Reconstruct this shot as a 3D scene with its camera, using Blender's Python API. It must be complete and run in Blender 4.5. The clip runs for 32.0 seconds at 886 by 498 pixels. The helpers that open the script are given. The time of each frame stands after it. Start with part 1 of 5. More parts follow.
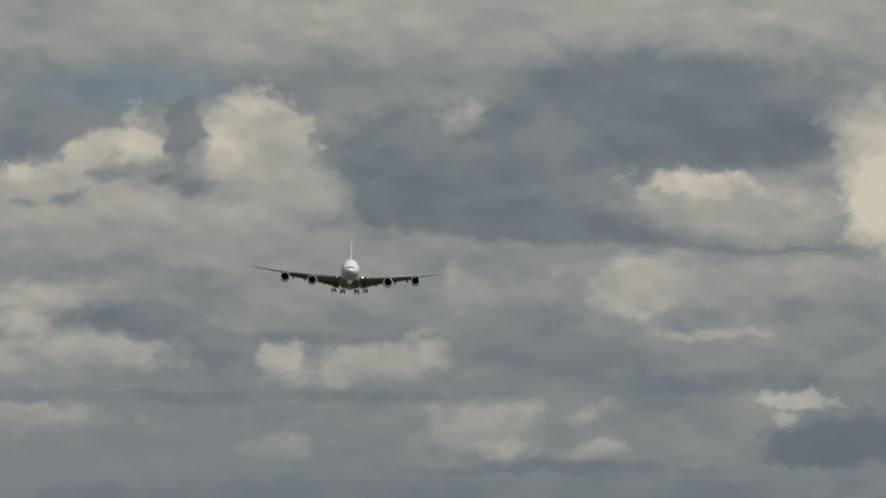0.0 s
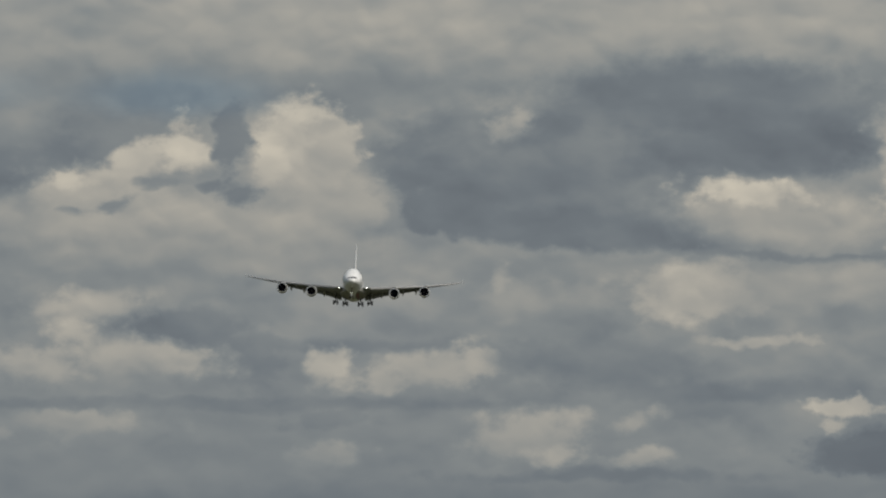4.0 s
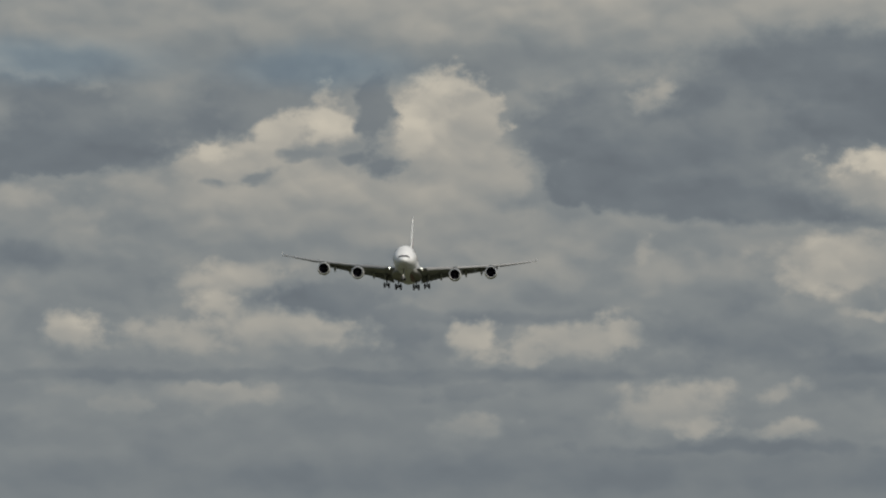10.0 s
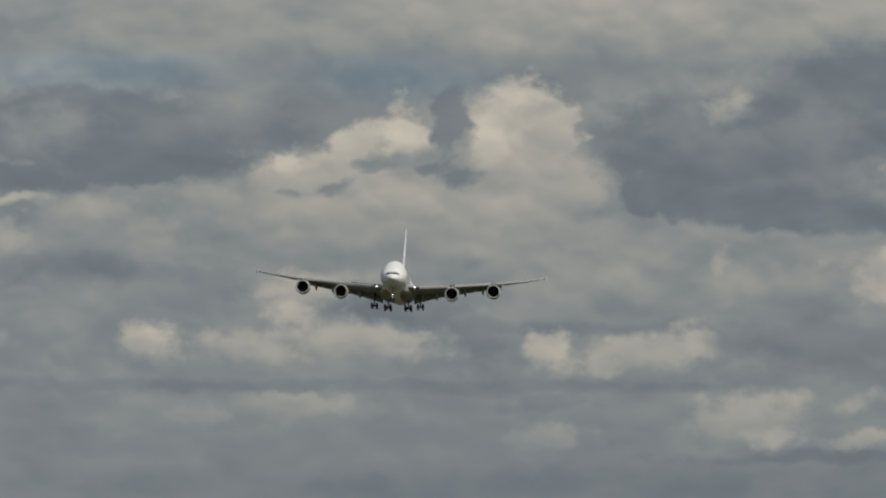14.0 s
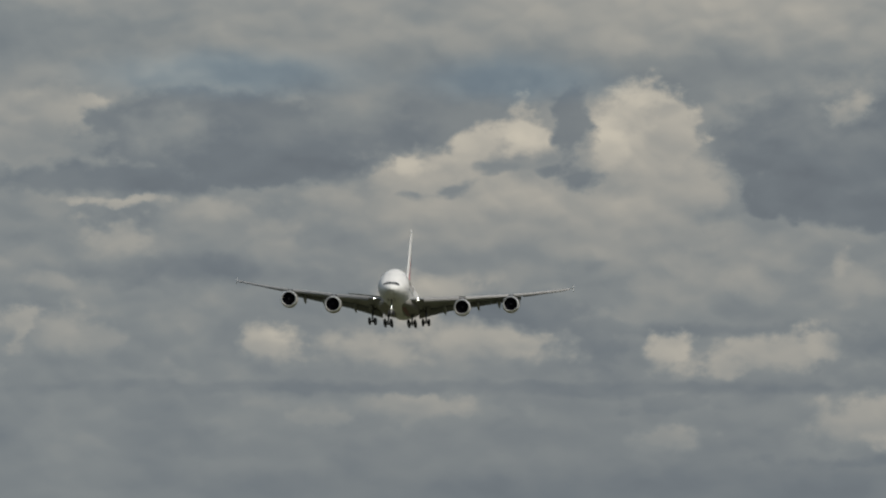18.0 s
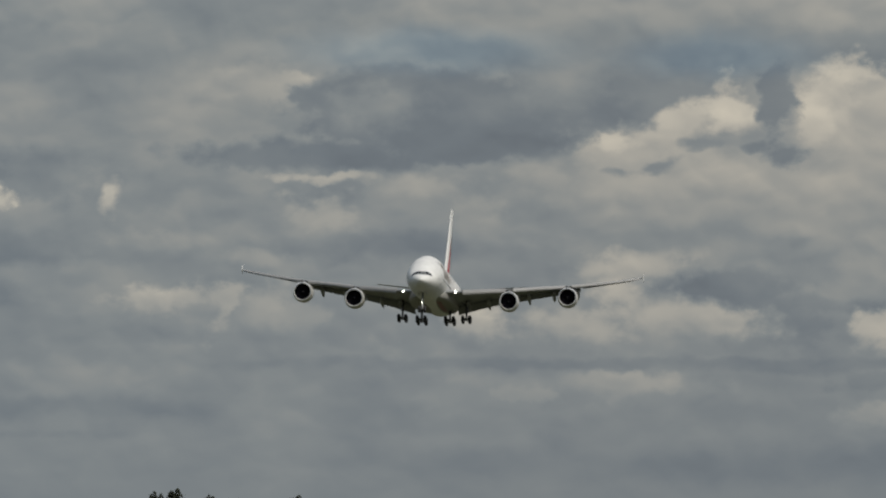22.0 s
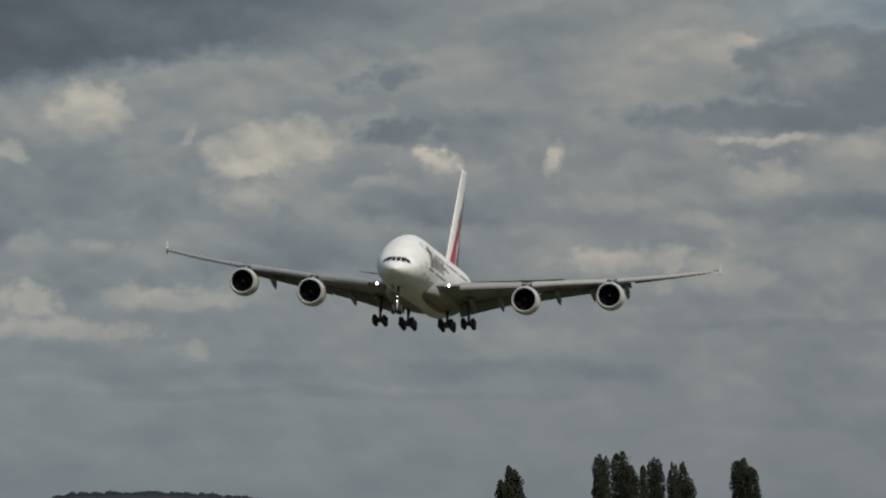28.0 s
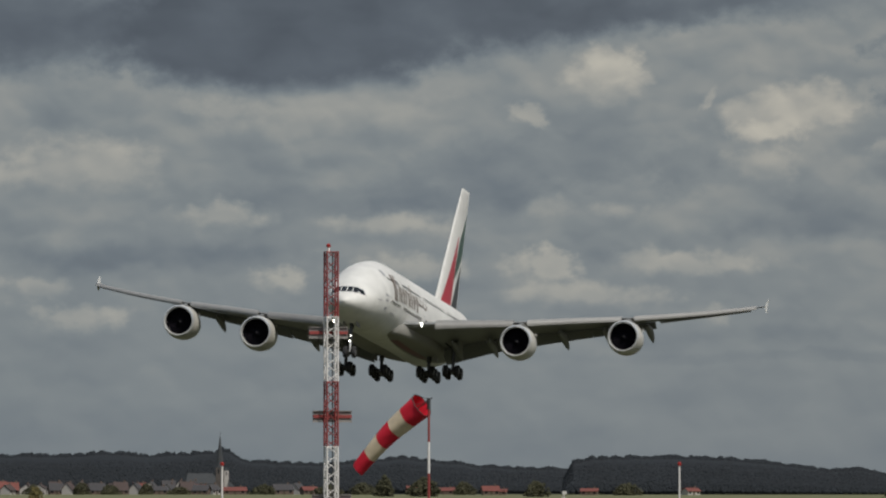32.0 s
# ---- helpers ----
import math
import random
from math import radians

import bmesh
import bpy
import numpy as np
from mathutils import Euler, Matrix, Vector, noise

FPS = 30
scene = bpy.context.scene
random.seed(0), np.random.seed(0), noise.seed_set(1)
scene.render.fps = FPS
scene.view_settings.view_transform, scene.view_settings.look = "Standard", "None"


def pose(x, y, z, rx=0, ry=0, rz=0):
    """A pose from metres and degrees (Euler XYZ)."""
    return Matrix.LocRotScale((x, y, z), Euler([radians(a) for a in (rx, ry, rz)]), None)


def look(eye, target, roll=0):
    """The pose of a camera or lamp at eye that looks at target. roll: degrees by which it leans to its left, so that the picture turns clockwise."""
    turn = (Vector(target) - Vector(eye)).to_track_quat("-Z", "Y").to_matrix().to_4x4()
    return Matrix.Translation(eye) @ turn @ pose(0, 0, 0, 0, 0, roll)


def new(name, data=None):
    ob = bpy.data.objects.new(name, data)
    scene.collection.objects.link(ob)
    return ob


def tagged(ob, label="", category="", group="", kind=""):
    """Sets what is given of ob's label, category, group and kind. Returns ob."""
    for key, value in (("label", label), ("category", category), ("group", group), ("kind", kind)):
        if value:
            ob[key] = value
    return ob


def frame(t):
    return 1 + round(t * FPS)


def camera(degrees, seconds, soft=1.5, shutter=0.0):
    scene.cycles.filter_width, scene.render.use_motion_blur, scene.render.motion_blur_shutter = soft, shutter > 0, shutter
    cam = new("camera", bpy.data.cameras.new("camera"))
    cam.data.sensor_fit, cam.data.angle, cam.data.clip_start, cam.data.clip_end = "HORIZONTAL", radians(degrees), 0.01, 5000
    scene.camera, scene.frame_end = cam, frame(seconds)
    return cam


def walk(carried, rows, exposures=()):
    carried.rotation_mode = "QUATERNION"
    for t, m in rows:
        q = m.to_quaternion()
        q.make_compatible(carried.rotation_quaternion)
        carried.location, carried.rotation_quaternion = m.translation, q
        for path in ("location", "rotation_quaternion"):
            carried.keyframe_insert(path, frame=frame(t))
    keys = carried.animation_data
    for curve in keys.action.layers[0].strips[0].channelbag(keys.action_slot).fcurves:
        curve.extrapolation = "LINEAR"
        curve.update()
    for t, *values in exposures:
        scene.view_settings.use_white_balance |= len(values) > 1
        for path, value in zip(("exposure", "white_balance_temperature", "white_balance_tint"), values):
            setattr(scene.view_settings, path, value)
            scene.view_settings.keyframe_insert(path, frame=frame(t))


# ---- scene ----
EYE = 5.2            # the lens, on a mound beside the airfield
LENS = 7.12          # degrees across
cam = camera(LENS, 32.0, soft=2.2)
PATH = [
    (0, pose(0, 0, EYE, 92.7375, 0, 0.0000)),
    (0.5, pose(0, 0, EYE, 92.6982, 0, -0.0162)),
    (1, pose(0, 0, EYE, 92.6850, 0, -0.0150)),
    (1.5, pose(0, 0, EYE, 92.6688, 0, 0.0066)),
    (2, pose(0, 0, EYE, 92.7409, 0, -0.0047)),
    (2.5, pose(0, 0, EYE, 92.6982, 0, 0.0678)),
    (3, pose(0, 0, EYE, 92.8343, 0, 0.1271)),
    (3.5, pose(0, 0, EYE, 92.8179, 0, 0.2428)),
    (5.5, pose(0, 0, EYE, 92.7054, 0, 0.7718)),
    (6, pose(0, 0, EYE, 92.6690, 0, 0.8609)),
    (6.5, pose(0, 0, EYE, 92.6696, 0, 0.9011)),
    (7, pose(0, 0, EYE, 92.6584, 0, 0.9948)),
    (7.5, pose(0, 0, EYE, 92.6684, 0, 1.0773)),
    (8, pose(0, 0, EYE, 92.6631, 0, 1.2271)),
    (8.5, pose(0, 0, EYE, 92.6458, 0, 1.3133)),
    (9, pose(0, 0, EYE, 92.6042, 0, 1.3960)),
    (9.5, pose(0, 0, EYE, 92.5732, 0, 1.4761)),
    (10, pose(0, 0, EYE, 92.5719, 0, 1.5350)),
    (10.5, pose(0, 0, EYE, 92.5926, 0, 1.6380)),
    (11, pose(0, 0, EYE, 92.6155, 0, 1.7933)),
    (11.5, pose(0, 0, EYE, 92.6407, 0, 1.8380)),
    (12, pose(0, 0, EYE, 92.6593, 0, 1.8287)),
    (12.5, pose(0, 0, EYE, 92.6875, 0, 1.8362)),
    (13, pose(0, 0, EYE, 92.6676, 0, 1.9119)),
    (13.5, pose(0, 0, EYE, 92.6631, 0, 2.0402)),
    (14, pose(0, 0, EYE, 92.6560, 0, 2.1443)),
    (14.5, pose(0, 0, EYE, 92.6527, 0, 2.2331)),
    (16.5, pose(0, 0, EYE, 92.6854, 0, 2.6091)),
    (17, pose(0, 0, EYE, 92.6282, 0, 2.8616)),
    (17.5, pose(0, 0, EYE, 92.6488, 0, 2.9691)),
    (18, pose(0, 0, EYE, 92.6717, 0, 3.1219)),
    (18.5, pose(0, 0, EYE, 92.6430, 0, 3.2380)),
    (19, pose(0, 0, EYE, 92.6441, 0, 3.3374)),
    (19.5, pose(0, 0, EYE, 92.6310, 0, 3.4628)),
    (20, pose(0, 0, EYE, 92.5939, 0, 3.6620)),
    (20.5, pose(0, 0, EYE, 92.4938, 0, 4.1062)),
    (21, pose(0, 0, EYE, 92.4748, 0, 4.4325)),
    (21.5, pose(0, 0, EYE, 92.5394, 0, 4.6630)),
    (22, pose(0, 0, EYE, 92.4840, 0, 4.7704)),
    (22.5, pose(0, 0, EYE, 92.4201, 0, 4.9063)),
    (23, pose(0, 0, EYE, 92.3968, 0, 5.0965)),
    (23.5, pose(0, 0, EYE, 92.2930, 0, 5.2906)),
    (24, pose(0, 0, EYE, 92.3589, 0, 5.5318)),
    (24.5, pose(0, 0, EYE, 92.2993, 0, 5.7430)),
    (26.5, pose(0, 0, EYE, 92.2648, 0, 7.1070)),
    (27, pose(0, 0, EYE, 92.2559, 0, 7.4923)),
    (27.5, pose(0, 0, EYE, 92.2212, 0, 7.8622)),
    (28, pose(0, 0, EYE, 92.1819, 0, 8.3486)),
    (28.5, pose(0, 0, EYE, 92.1039, 0, 8.7681)),
    (29, pose(0, 0, EYE, 92.0550, 0, 9.2712)),
    (29.5, pose(0, 0, EYE, 92.0605, 0, 9.7682)),
    (30, pose(0, 0, EYE, 92.0740, 0, 10.2950)),
    (30.5, pose(0.15, -0.79, EYE, 91.9922, 0, 10.8771)),
    (31, pose(1.58, -7.84, EYE, 91.9549, 0, 11.3892)),
    (31.5, pose(2.87, -13.70, EYE, 91.9221, 0, 11.8391)),
    (32, pose(4.77, -21.48, EYE, 91.8880, 0, 12.5329)),
]
walk(cam, PATH, exposures=[(0, 0.0), (32, 0.0)])

# ---- sky and sun ----
SUN_AZ, SUN_EL = 132.0, 48.0      # clockwise from +y, and above the horizon
sun_data = bpy.data.lights.new("sun", "SUN")
sun_data.energy, sun_data.angle, sun_data.color = 2.8, radians(0.8), (1.0, 0.94, 0.84)
sun = new("sun", sun_data)
sun.matrix_world = look((300 * math.sin(radians(SUN_AZ)), 300 * math.cos(radians(SUN_AZ)), 300), (0, 0, 300 - 300 * math.tan(radians(SUN_EL))))

# The cloud deck, painted from the farthest cloud to the nearest. Unit: 0.4547 degrees, from the bank's own corner.
# (along, down, half width, half height, grey level, softness of the edge, lean in degrees, how much lighter its top is)
EAST_BACK = [
    (8.0, 0.1, 11.0, 0.75, 143, 0.8, 0, 4), (4.6, 0.4, 3.0, 0.5, 150, 0.9, 0, 5), (12.6, 0.4, 2.8, 0.6, 147, 0.9, 0, 3), (1.2, 1.4, 3.2, 0.5, 128, 0.8, 0, 2),
    (5.4, 1.5, 2.6, 0.45, 127, 0.8, 0, 2), (0.4, 2.3, 2.0, 0.75, 122, 0.6, 0, 4), (8.2, 4.8, 8.5, 0.6, 134, 0.8, 0, 3),
]
EAST_BANK = [
    (11.8, 1.9, 3.5, 1.05, 116, 0.35, 2, -2), (9.2, 2.9, 3.75, 1.15, 119, 0.22, 4, 3), (12.6, 2.45, 2.3, 0.62, 110, 0.4, 0, 0), (9.6, 3.95, 3.7, 0.40, 112, 0.3, 3, 0), (6.4, 2.8, 1.0, 0.55, 117, 0.25, -8, 4), (7.1, 3.6, 1.1, 0.5, 114, 0.25, 0, 3),
    (7.5, 2.5, 1.2, 0.5, 126, 0.6, -15, 5), (8.3, 2.0, 0.55, 0.26, 147, 0.5, -28, 4), (9.0, 2.3, 0.7, 0.3, 116, 0.5, -30, 0), (10.6, 3.3, 1.6, 0.25, 124, 0.6, 3, 4),
    (13.0, 3.8, 1.95, 0.58, 148, 0.45, 3, 12), (12.4, 3.3, 1.05, 0.26, 168, 0.45, 4, 4), (13.3, 4.42, 2.3, 0.10, 121, 0.5, 1, 0),
]
EAST_TOWERS = [
    (15.3, 1.95, 0.7, 0.4, 146, 0.5, -20, 5), (15.75, 3.2, 0.85, 1.5, 158, 0.25, -6, 5), (15.6, 3.5, 0.6, 0.8, 180, 0.5, 10, 4), (5.1, 3.5, 0.95, 0.85, 146, 0.25, 0, 8),
    (4.5, 2.65, 0.90, 0.95, 157, 0.25, 0, 6), (4.7, 2.1, 0.70, 0.45, 162, 0.35, 0, 5), (3.95, 2.65, 0.42, 0.36, 164, 0.6, 0, 5), (4.2, 3.8, 1.4, 0.7, 145, 0.5, 0, 6), (5.05, 2.5, 0.45, 0.65, 154, 0.3, 0, 5),
    (1.6, 3.95, 2.6, 0.7, 146, 0.45, 0, 8), (3.2, 4.35, 2.8, 0.5, 139, 0.6, 0, 5), (0.6, 3.3, 1.0, 0.42, 150, 0.35, -10, 8),
]
EAST_HEADS = [
    (1.6, 2.85, 1.0, 0.42, 155, 0.3, -25, 8), (2.45, 2.6, 0.52, 0.62, 162, 0.28, -25, 8), (2.35, 2.75, 0.3, 0.25, 166, 0.7, 0, 4), (0.35, 3.1, 0.42, 0.18, 160, 0.4, 0, 4),
    (3.28, 2.35, 0.40, 0.78, 117, 0.3, 8, 2), (3.4, 3.35, 0.42, 0.26, 122, 0.5, 0, 0), (2.1, 3.12, 0.7, 0.09, 130, 0.6, 0, 0), (1.15, 3.5, 0.4, 0.12, 128, 0.6, -20, 0),
    (0.45, 3.62, 0.4, 0.10, 130, 0.6, 0, 0), (2.9, 3.2, 0.35, 0.11, 124, 0.5, 0, 0),
]
EAST_MIDDLE = [
    (0.8, 4.8, 2.5, 0.3, 131, 0.8, 0, 2), (2.3, 5.7, 1.6, 0.42, 116, 0.35, 0, 2), (0.7, 5.35, 1.05, 0.32, 147, 0.4, 0, 10), (0.4, 5.75, 0.5, 0.2, 153, 0.7, 0, 4),
    (4.7, 5.0, 2.3, 0.5, 135, 0.7, 0, 5), (5.6, 5.4, 1.8, 0.42, 138, 0.7, 0, 7), (4.8, 5.98, 3.4, 0.16, 120, 0.6, 0, 0), (3.5, 6.4, 0.9, 0.5, 119, 0.5, 0, 0),
    (1.5, 6.3, 1.45, 0.42, 145, 0.4, 3, 13), (2.3, 6.25, 0.5, 0.25, 151, 0.5, 0, 5), (6.8, 6.4, 1.1, 0.38, 147, 0.35, -3, 9),
]
EAST_RIGHT = [
    (5.0, 6.45, 0.52, 0.45, 155, 0.35, 0, 10), (7.55, 6.3, 0.4, 0.38, 153, 0.5, 0, 6), (5.95, 6.6, 0.4, 0.25, 146, 0.5, 0, 5), (8.2, 5.2, 0.9, 0.45, 138, 0.5, 0, 6),
    (8.0, 4.78, 0.2, 0.28, 147, 0.5, 20, 0), (9.6, 5.3, 1.0, 0.35, 135, 0.6, 0, 6), (11.4, 5.1, 1.2, 0.58, 151, 0.35, 0, 11), (11.2, 5.3, 0.7, 0.28, 157, 0.6, 0, 3),
    (13.5, 5.0, 1.6, 0.45, 140, 0.6, 0, 6), (14.8, 4.75, 1.0, 0.25, 145, 0.5, 0, 4), (12.7, 6.25, 2.8, 0.48, 134, 0.6, 0, 6),
]
EAST_LOW = [
    (12.6, 5.92, 1.0, 0.12, 150, 0.5, 0, 0), (9.9, 6.3, 1.9, 0.55, 121, 0.5, 0, 3), (12.0, 6.8, 3.6, 0.22, 119, 0.6, 0, 0), (4.0, 7.05, 5.0, 0.13, 120, 0.6, 0, 0),
    (0.35, 7.45, 0.48, 0.34, 142, 0.35, 0, 6), (1.5, 7.6, 1.0, 0.38, 130, 0.6, 0, 4), (5.0, 7.35, 0.9, 0.22, 120, 0.5, 0, 0), (4.9, 7.95, 0.7, 0.32, 136, 0.5, 0, 8),
    (8.5, 7.65, 1.15, 0.46, 144, 0.4, -8, 12), (9.0, 7.9, 0.5, 0.18, 150, 0.7, 0, 0), (10.4, 7.35, 0.55, 0.18, 142, 0.6, -22, 4),
]
EAST_FLOOR = [
    (10.5, 8.0, 0.5, 0.18, 143, 0.6, 0, 4), (11.8, 7.65, 0.9, 0.4, 132, 0.5, 0, 5), (13.4, 7.4, 0.9, 0.4, 132, 0.6, 0, 6), (14.95, 7.8, 1.8, 0.5, 106, 0.3, -8, 0),
    (14.1, 7.08, 0.75, 0.16, 157, 0.4, 5, 0), (13.95, 7.38, 0.22, 0.18, 150, 0.4, 0, 0), (8.0, 8.75, 11.0, 0.35, 118, 0.7, 0, 2), (10.0, 8.3, 3.2, 0.13, 116, 0.6, 0, 0),
]
MIDDLE_HIGH = [
    (6.2, 0.3, 5.0, 0.6, 140, 0.8, 0, 4), (1.4, 0.5, 2.6, 0.5, 128, 0.8, 0, 3), (0.4, 2.4, 1.0, 0.42, 140, 0.5, 0, 8), (1.25, 1.95, 1.45, 0.42, 146, 0.35, 4, 8), (2.1, 1.75, 0.45, 0.14, 153, 0.4, 0, 3),
    (4.6, 2.35, 2.75, 0.88, 117, 0.2, 3, 5), (3.4, 2.3, 1.0, 0.45, 131, 0.7, 0, 4), (6.9, 2.0, 1.0, 0.45, 131, 0.6, 0, 4), (2.4, 3.12, 2.7, 0.30, 116, 0.4, 0, 0), (5.8, 2.98, 2.1, 0.32, 114, 0.4, 0, 0),
    (2.3, 2.15, 0.35, 0.35, 120, 0.4, 0, 0),
]
MIDDLE_BODY = [
    (0.6, 4.0, 1.0, 0.4, 129, 0.6, 0, 5), (4.2, 4.7, 2.6, 0.28, 121, 0.7, 0, 2), (3.9, 3.65, 1.35, 0.22, 142, 0.5, 0, 8), (2.6, 3.95, 0.95, 0.55, 126, 0.3, 0, 8), (2.6, 3.48, 0.95, 0.09, 154, 0.45, 0, 0),
    (2.5, 4.2, 0.7, 0.38, 147, 0.5, 0, 7), (5.3, 4.2, 0.5, 0.4, 139, 0.6, 0, 6), (1.2, 4.95, 0.8, 0.18, 138, 0.6, 0, 4), (8.4, 4.9, 1.0, 0.18, 146, 0.5, -5, 4), (5.8, 5.2, 2.0, 0.35, 127, 0.7, 0, 4),
]
MIDDLE_LOW = [
    (0.3, 5.8, 0.55, 0.35, 143, 0.5, 0, 8), (0.78, 5.85, 0.16, 0.48, 153, 0.45, 25, 4), (1.6, 5.85, 0.42, 0.42, 142, 0.5, 0, 8), (2.3, 6.0, 0.4, 0.45, 138, 0.45, 0, 8), (3.5, 6.55, 0.5, 0.22, 138, 0.6, 0, 6),
    (5.3, 6.05, 0.58, 0.4, 157, 0.4, 0, 11), (7.1, 6.15, 0.95, 0.42, 149, 0.4, 0, 11), (5.0, 6.8, 6.0, 0.12, 118, 0.6, 0, 0), (6.8, 7.2, 2.6, 0.25, 135, 0.55, 0, 7), (6.2, 7.35, 0.7, 0.22, 139, 0.5, 0, 5),
    (2.0, 7.65, 3.6, 0.28, 118, 0.7, 0, 2), (8.0, 7.15, 0.8, 0.2, 141, 0.5, 0, 5),
]
WEST_HIGH = [
    (1.5, 0.35, 3.9, 0.8, 92, 0.5, -6, 0), (3.8, 0.5, 2.2, 0.5, 105, 0.6, 0, 2), (8.5, 0.6, 3.0, 0.8, 131, 0.8, 0, 4), (1.5, 2.05, 0.72, 0.58, 149, 0.28, 0, 12), (1.55, 1.9, 0.48, 0.32, 158, 0.5, 0, 4),
    (0.2, 2.7, 0.42, 0.2, 150, 0.4, 22, 3), (3.3, 2.5, 0.09, 0.24, 147, 0.4, 25, 0), (6.9, 1.35, 0.85, 0.26, 118, 0.5, -15, 2), (4.8, 2.7, 1.3, 0.5, 149, 0.28, -12, 10), (5.1, 2.6, 0.8, 0.28, 158, 0.5, -10, 4),
    (4.4, 2.95, 0.6, 0.18, 160, 0.6, 0, 0),
]
WEST_BODY = [
    (6.3, 2.2, 0.6, 0.16, 141, 0.5, -20, 3), (8.6, 2.4, 1.5, 0.5, 124, 0.5, 0, 5), (7.0, 2.4, 0.9, 0.3, 115, 0.4, -5, 3), (7.75, 2.9, 0.44, 0.26, 156, 0.3, 15, 8), (6.5, 3.2, 0.5, 0.22, 145, 0.45, -20, 6),
    (9.84, 2.88, 0.17, 0.28, 158, 0.6, 20, 5), (1.0, 3.4, 1.3, 0.5, 124, 0.6, 0, 5), (2.9, 3.6, 0.7, 0.5, 122, 0.7, 0, 4), (5.5, 3.65, 1.0, 0.3, 135, 0.6, 0, 6), (4.3, 3.65, 0.55, 0.45, 143, 0.4, 0, 9),
    (8.0, 3.75, 2.0, 0.32, 123, 0.6, 0, 4),
]
WEST_LOW = [
    (10.4, 3.65, 0.9, 0.28, 139, 0.6, 0, 6), (0.5, 4.35, 0.45, 0.16, 142, 0.8, 0, 4), (1.85, 4.4, 0.5, 0.14, 142, 0.8, 0, 4), (10.6, 4.65, 0.9, 0.24, 150, 0.4, 0, 7), (11.9, 4.6, 0.42, 0.26, 147, 0.4, -25, 6),
    (6.0, 4.6, 2.5, 0.3, 122, 0.7, 0, 3), (1.1, 5.9, 1.5, 0.24, 146, 0.45, 0, 8), (2.8, 5.3, 1.4, 0.24, 148, 0.45, 0, 9), (0.4, 5.4, 0.6, 0.34, 151, 0.4, 0, 10), (3.55, 6.2, 0.22, 0.28, 141, 0.5, 0, 5),
    (8.0, 6.55, 6.0, 0.2, 124, 0.7, 0, 2), (5.0, 7.0, 5.0, 0.1, 125, 0.6, 0, 0),
]
FAR_HIGH = [
    (6.5, 6.2, 13.0, 2.2, 130, 0.8, 0, 2), (8.5, -0.1, 4.0, 0.5, 108, 0.6, 0, 0), (-4.5, 0.85, 2.8, 0.85, 99, 0.5, 0, -2), (4.3, 0.45, 4.4, 0.85, 95, 0.4, -8, -2), (0.0, 0.95, 3.5, 1.15, 92, 0.3, 0, -3), (1.0, 2.45, 1.7, 0.48, 141, 0.5, -5, 8),
    (-1.0, 2.4, 0.6, 0.35, 146, 0.5, 0, 6), (-3.5, 3.35, 1.2, 0.5, 147, 0.4, 0, 9), (-5.2, 3.5, 0.8, 0.3, 148, 0.5, 0, 6), (3.5, 3.5, 1.5, 0.6, 122, 0.6, 0, 4), (0.2, 3.25, 0.7, 0.35, 135, 0.5, 0, 6),
]
FAR_LOW = [
    (0.8, 3.95, 2.6, 0.28, 121, 0.7, 0, 2), (-1.0, 4.25, 0.7, 0.3, 146, 0.5, 0, 8), (2.0, 4.42, 1.15, 0.2, 147, 0.5, 0, 6), (-2.5, 4.9, 3.0, 0.25, 121, 0.7, 0, 2), (-4.4, 5.5, 0.7, 0.2, 142, 0.5, 0, 6),
    (-3.6, 6.05, 0.85, 0.22, 144, 0.5, 0, 7), (0.0, 5.35, 0.5, 0.24, 150, 0.4, 0, 8), (2.4, 5.15, 0.85, 0.22, 144, 0.5, 0, 7), (1.0, 6.0, 2.0, 0.2, 128, 0.7, 0, 4), (0.0, 7.3, 7.0, 0.3, 129, 0.8, 0, 2),
]
BANKS = [(-7.84, -4.41, EAST_BACK + EAST_BANK), (-15.18, -4.205, MIDDLE_HIGH + MIDDLE_BODY), (-7.84, -4.41, EAST_TOWERS + EAST_HEADS + EAST_MIDDLE + EAST_RIGHT + EAST_LOW + EAST_FLOOR),
         (-15.18, -4.205, MIDDLE_LOW), (-30.48, -2.95, FAR_HIGH + FAR_LOW), (-26.2, -3.188, WEST_HIGH + WEST_BODY + WEST_LOW)]


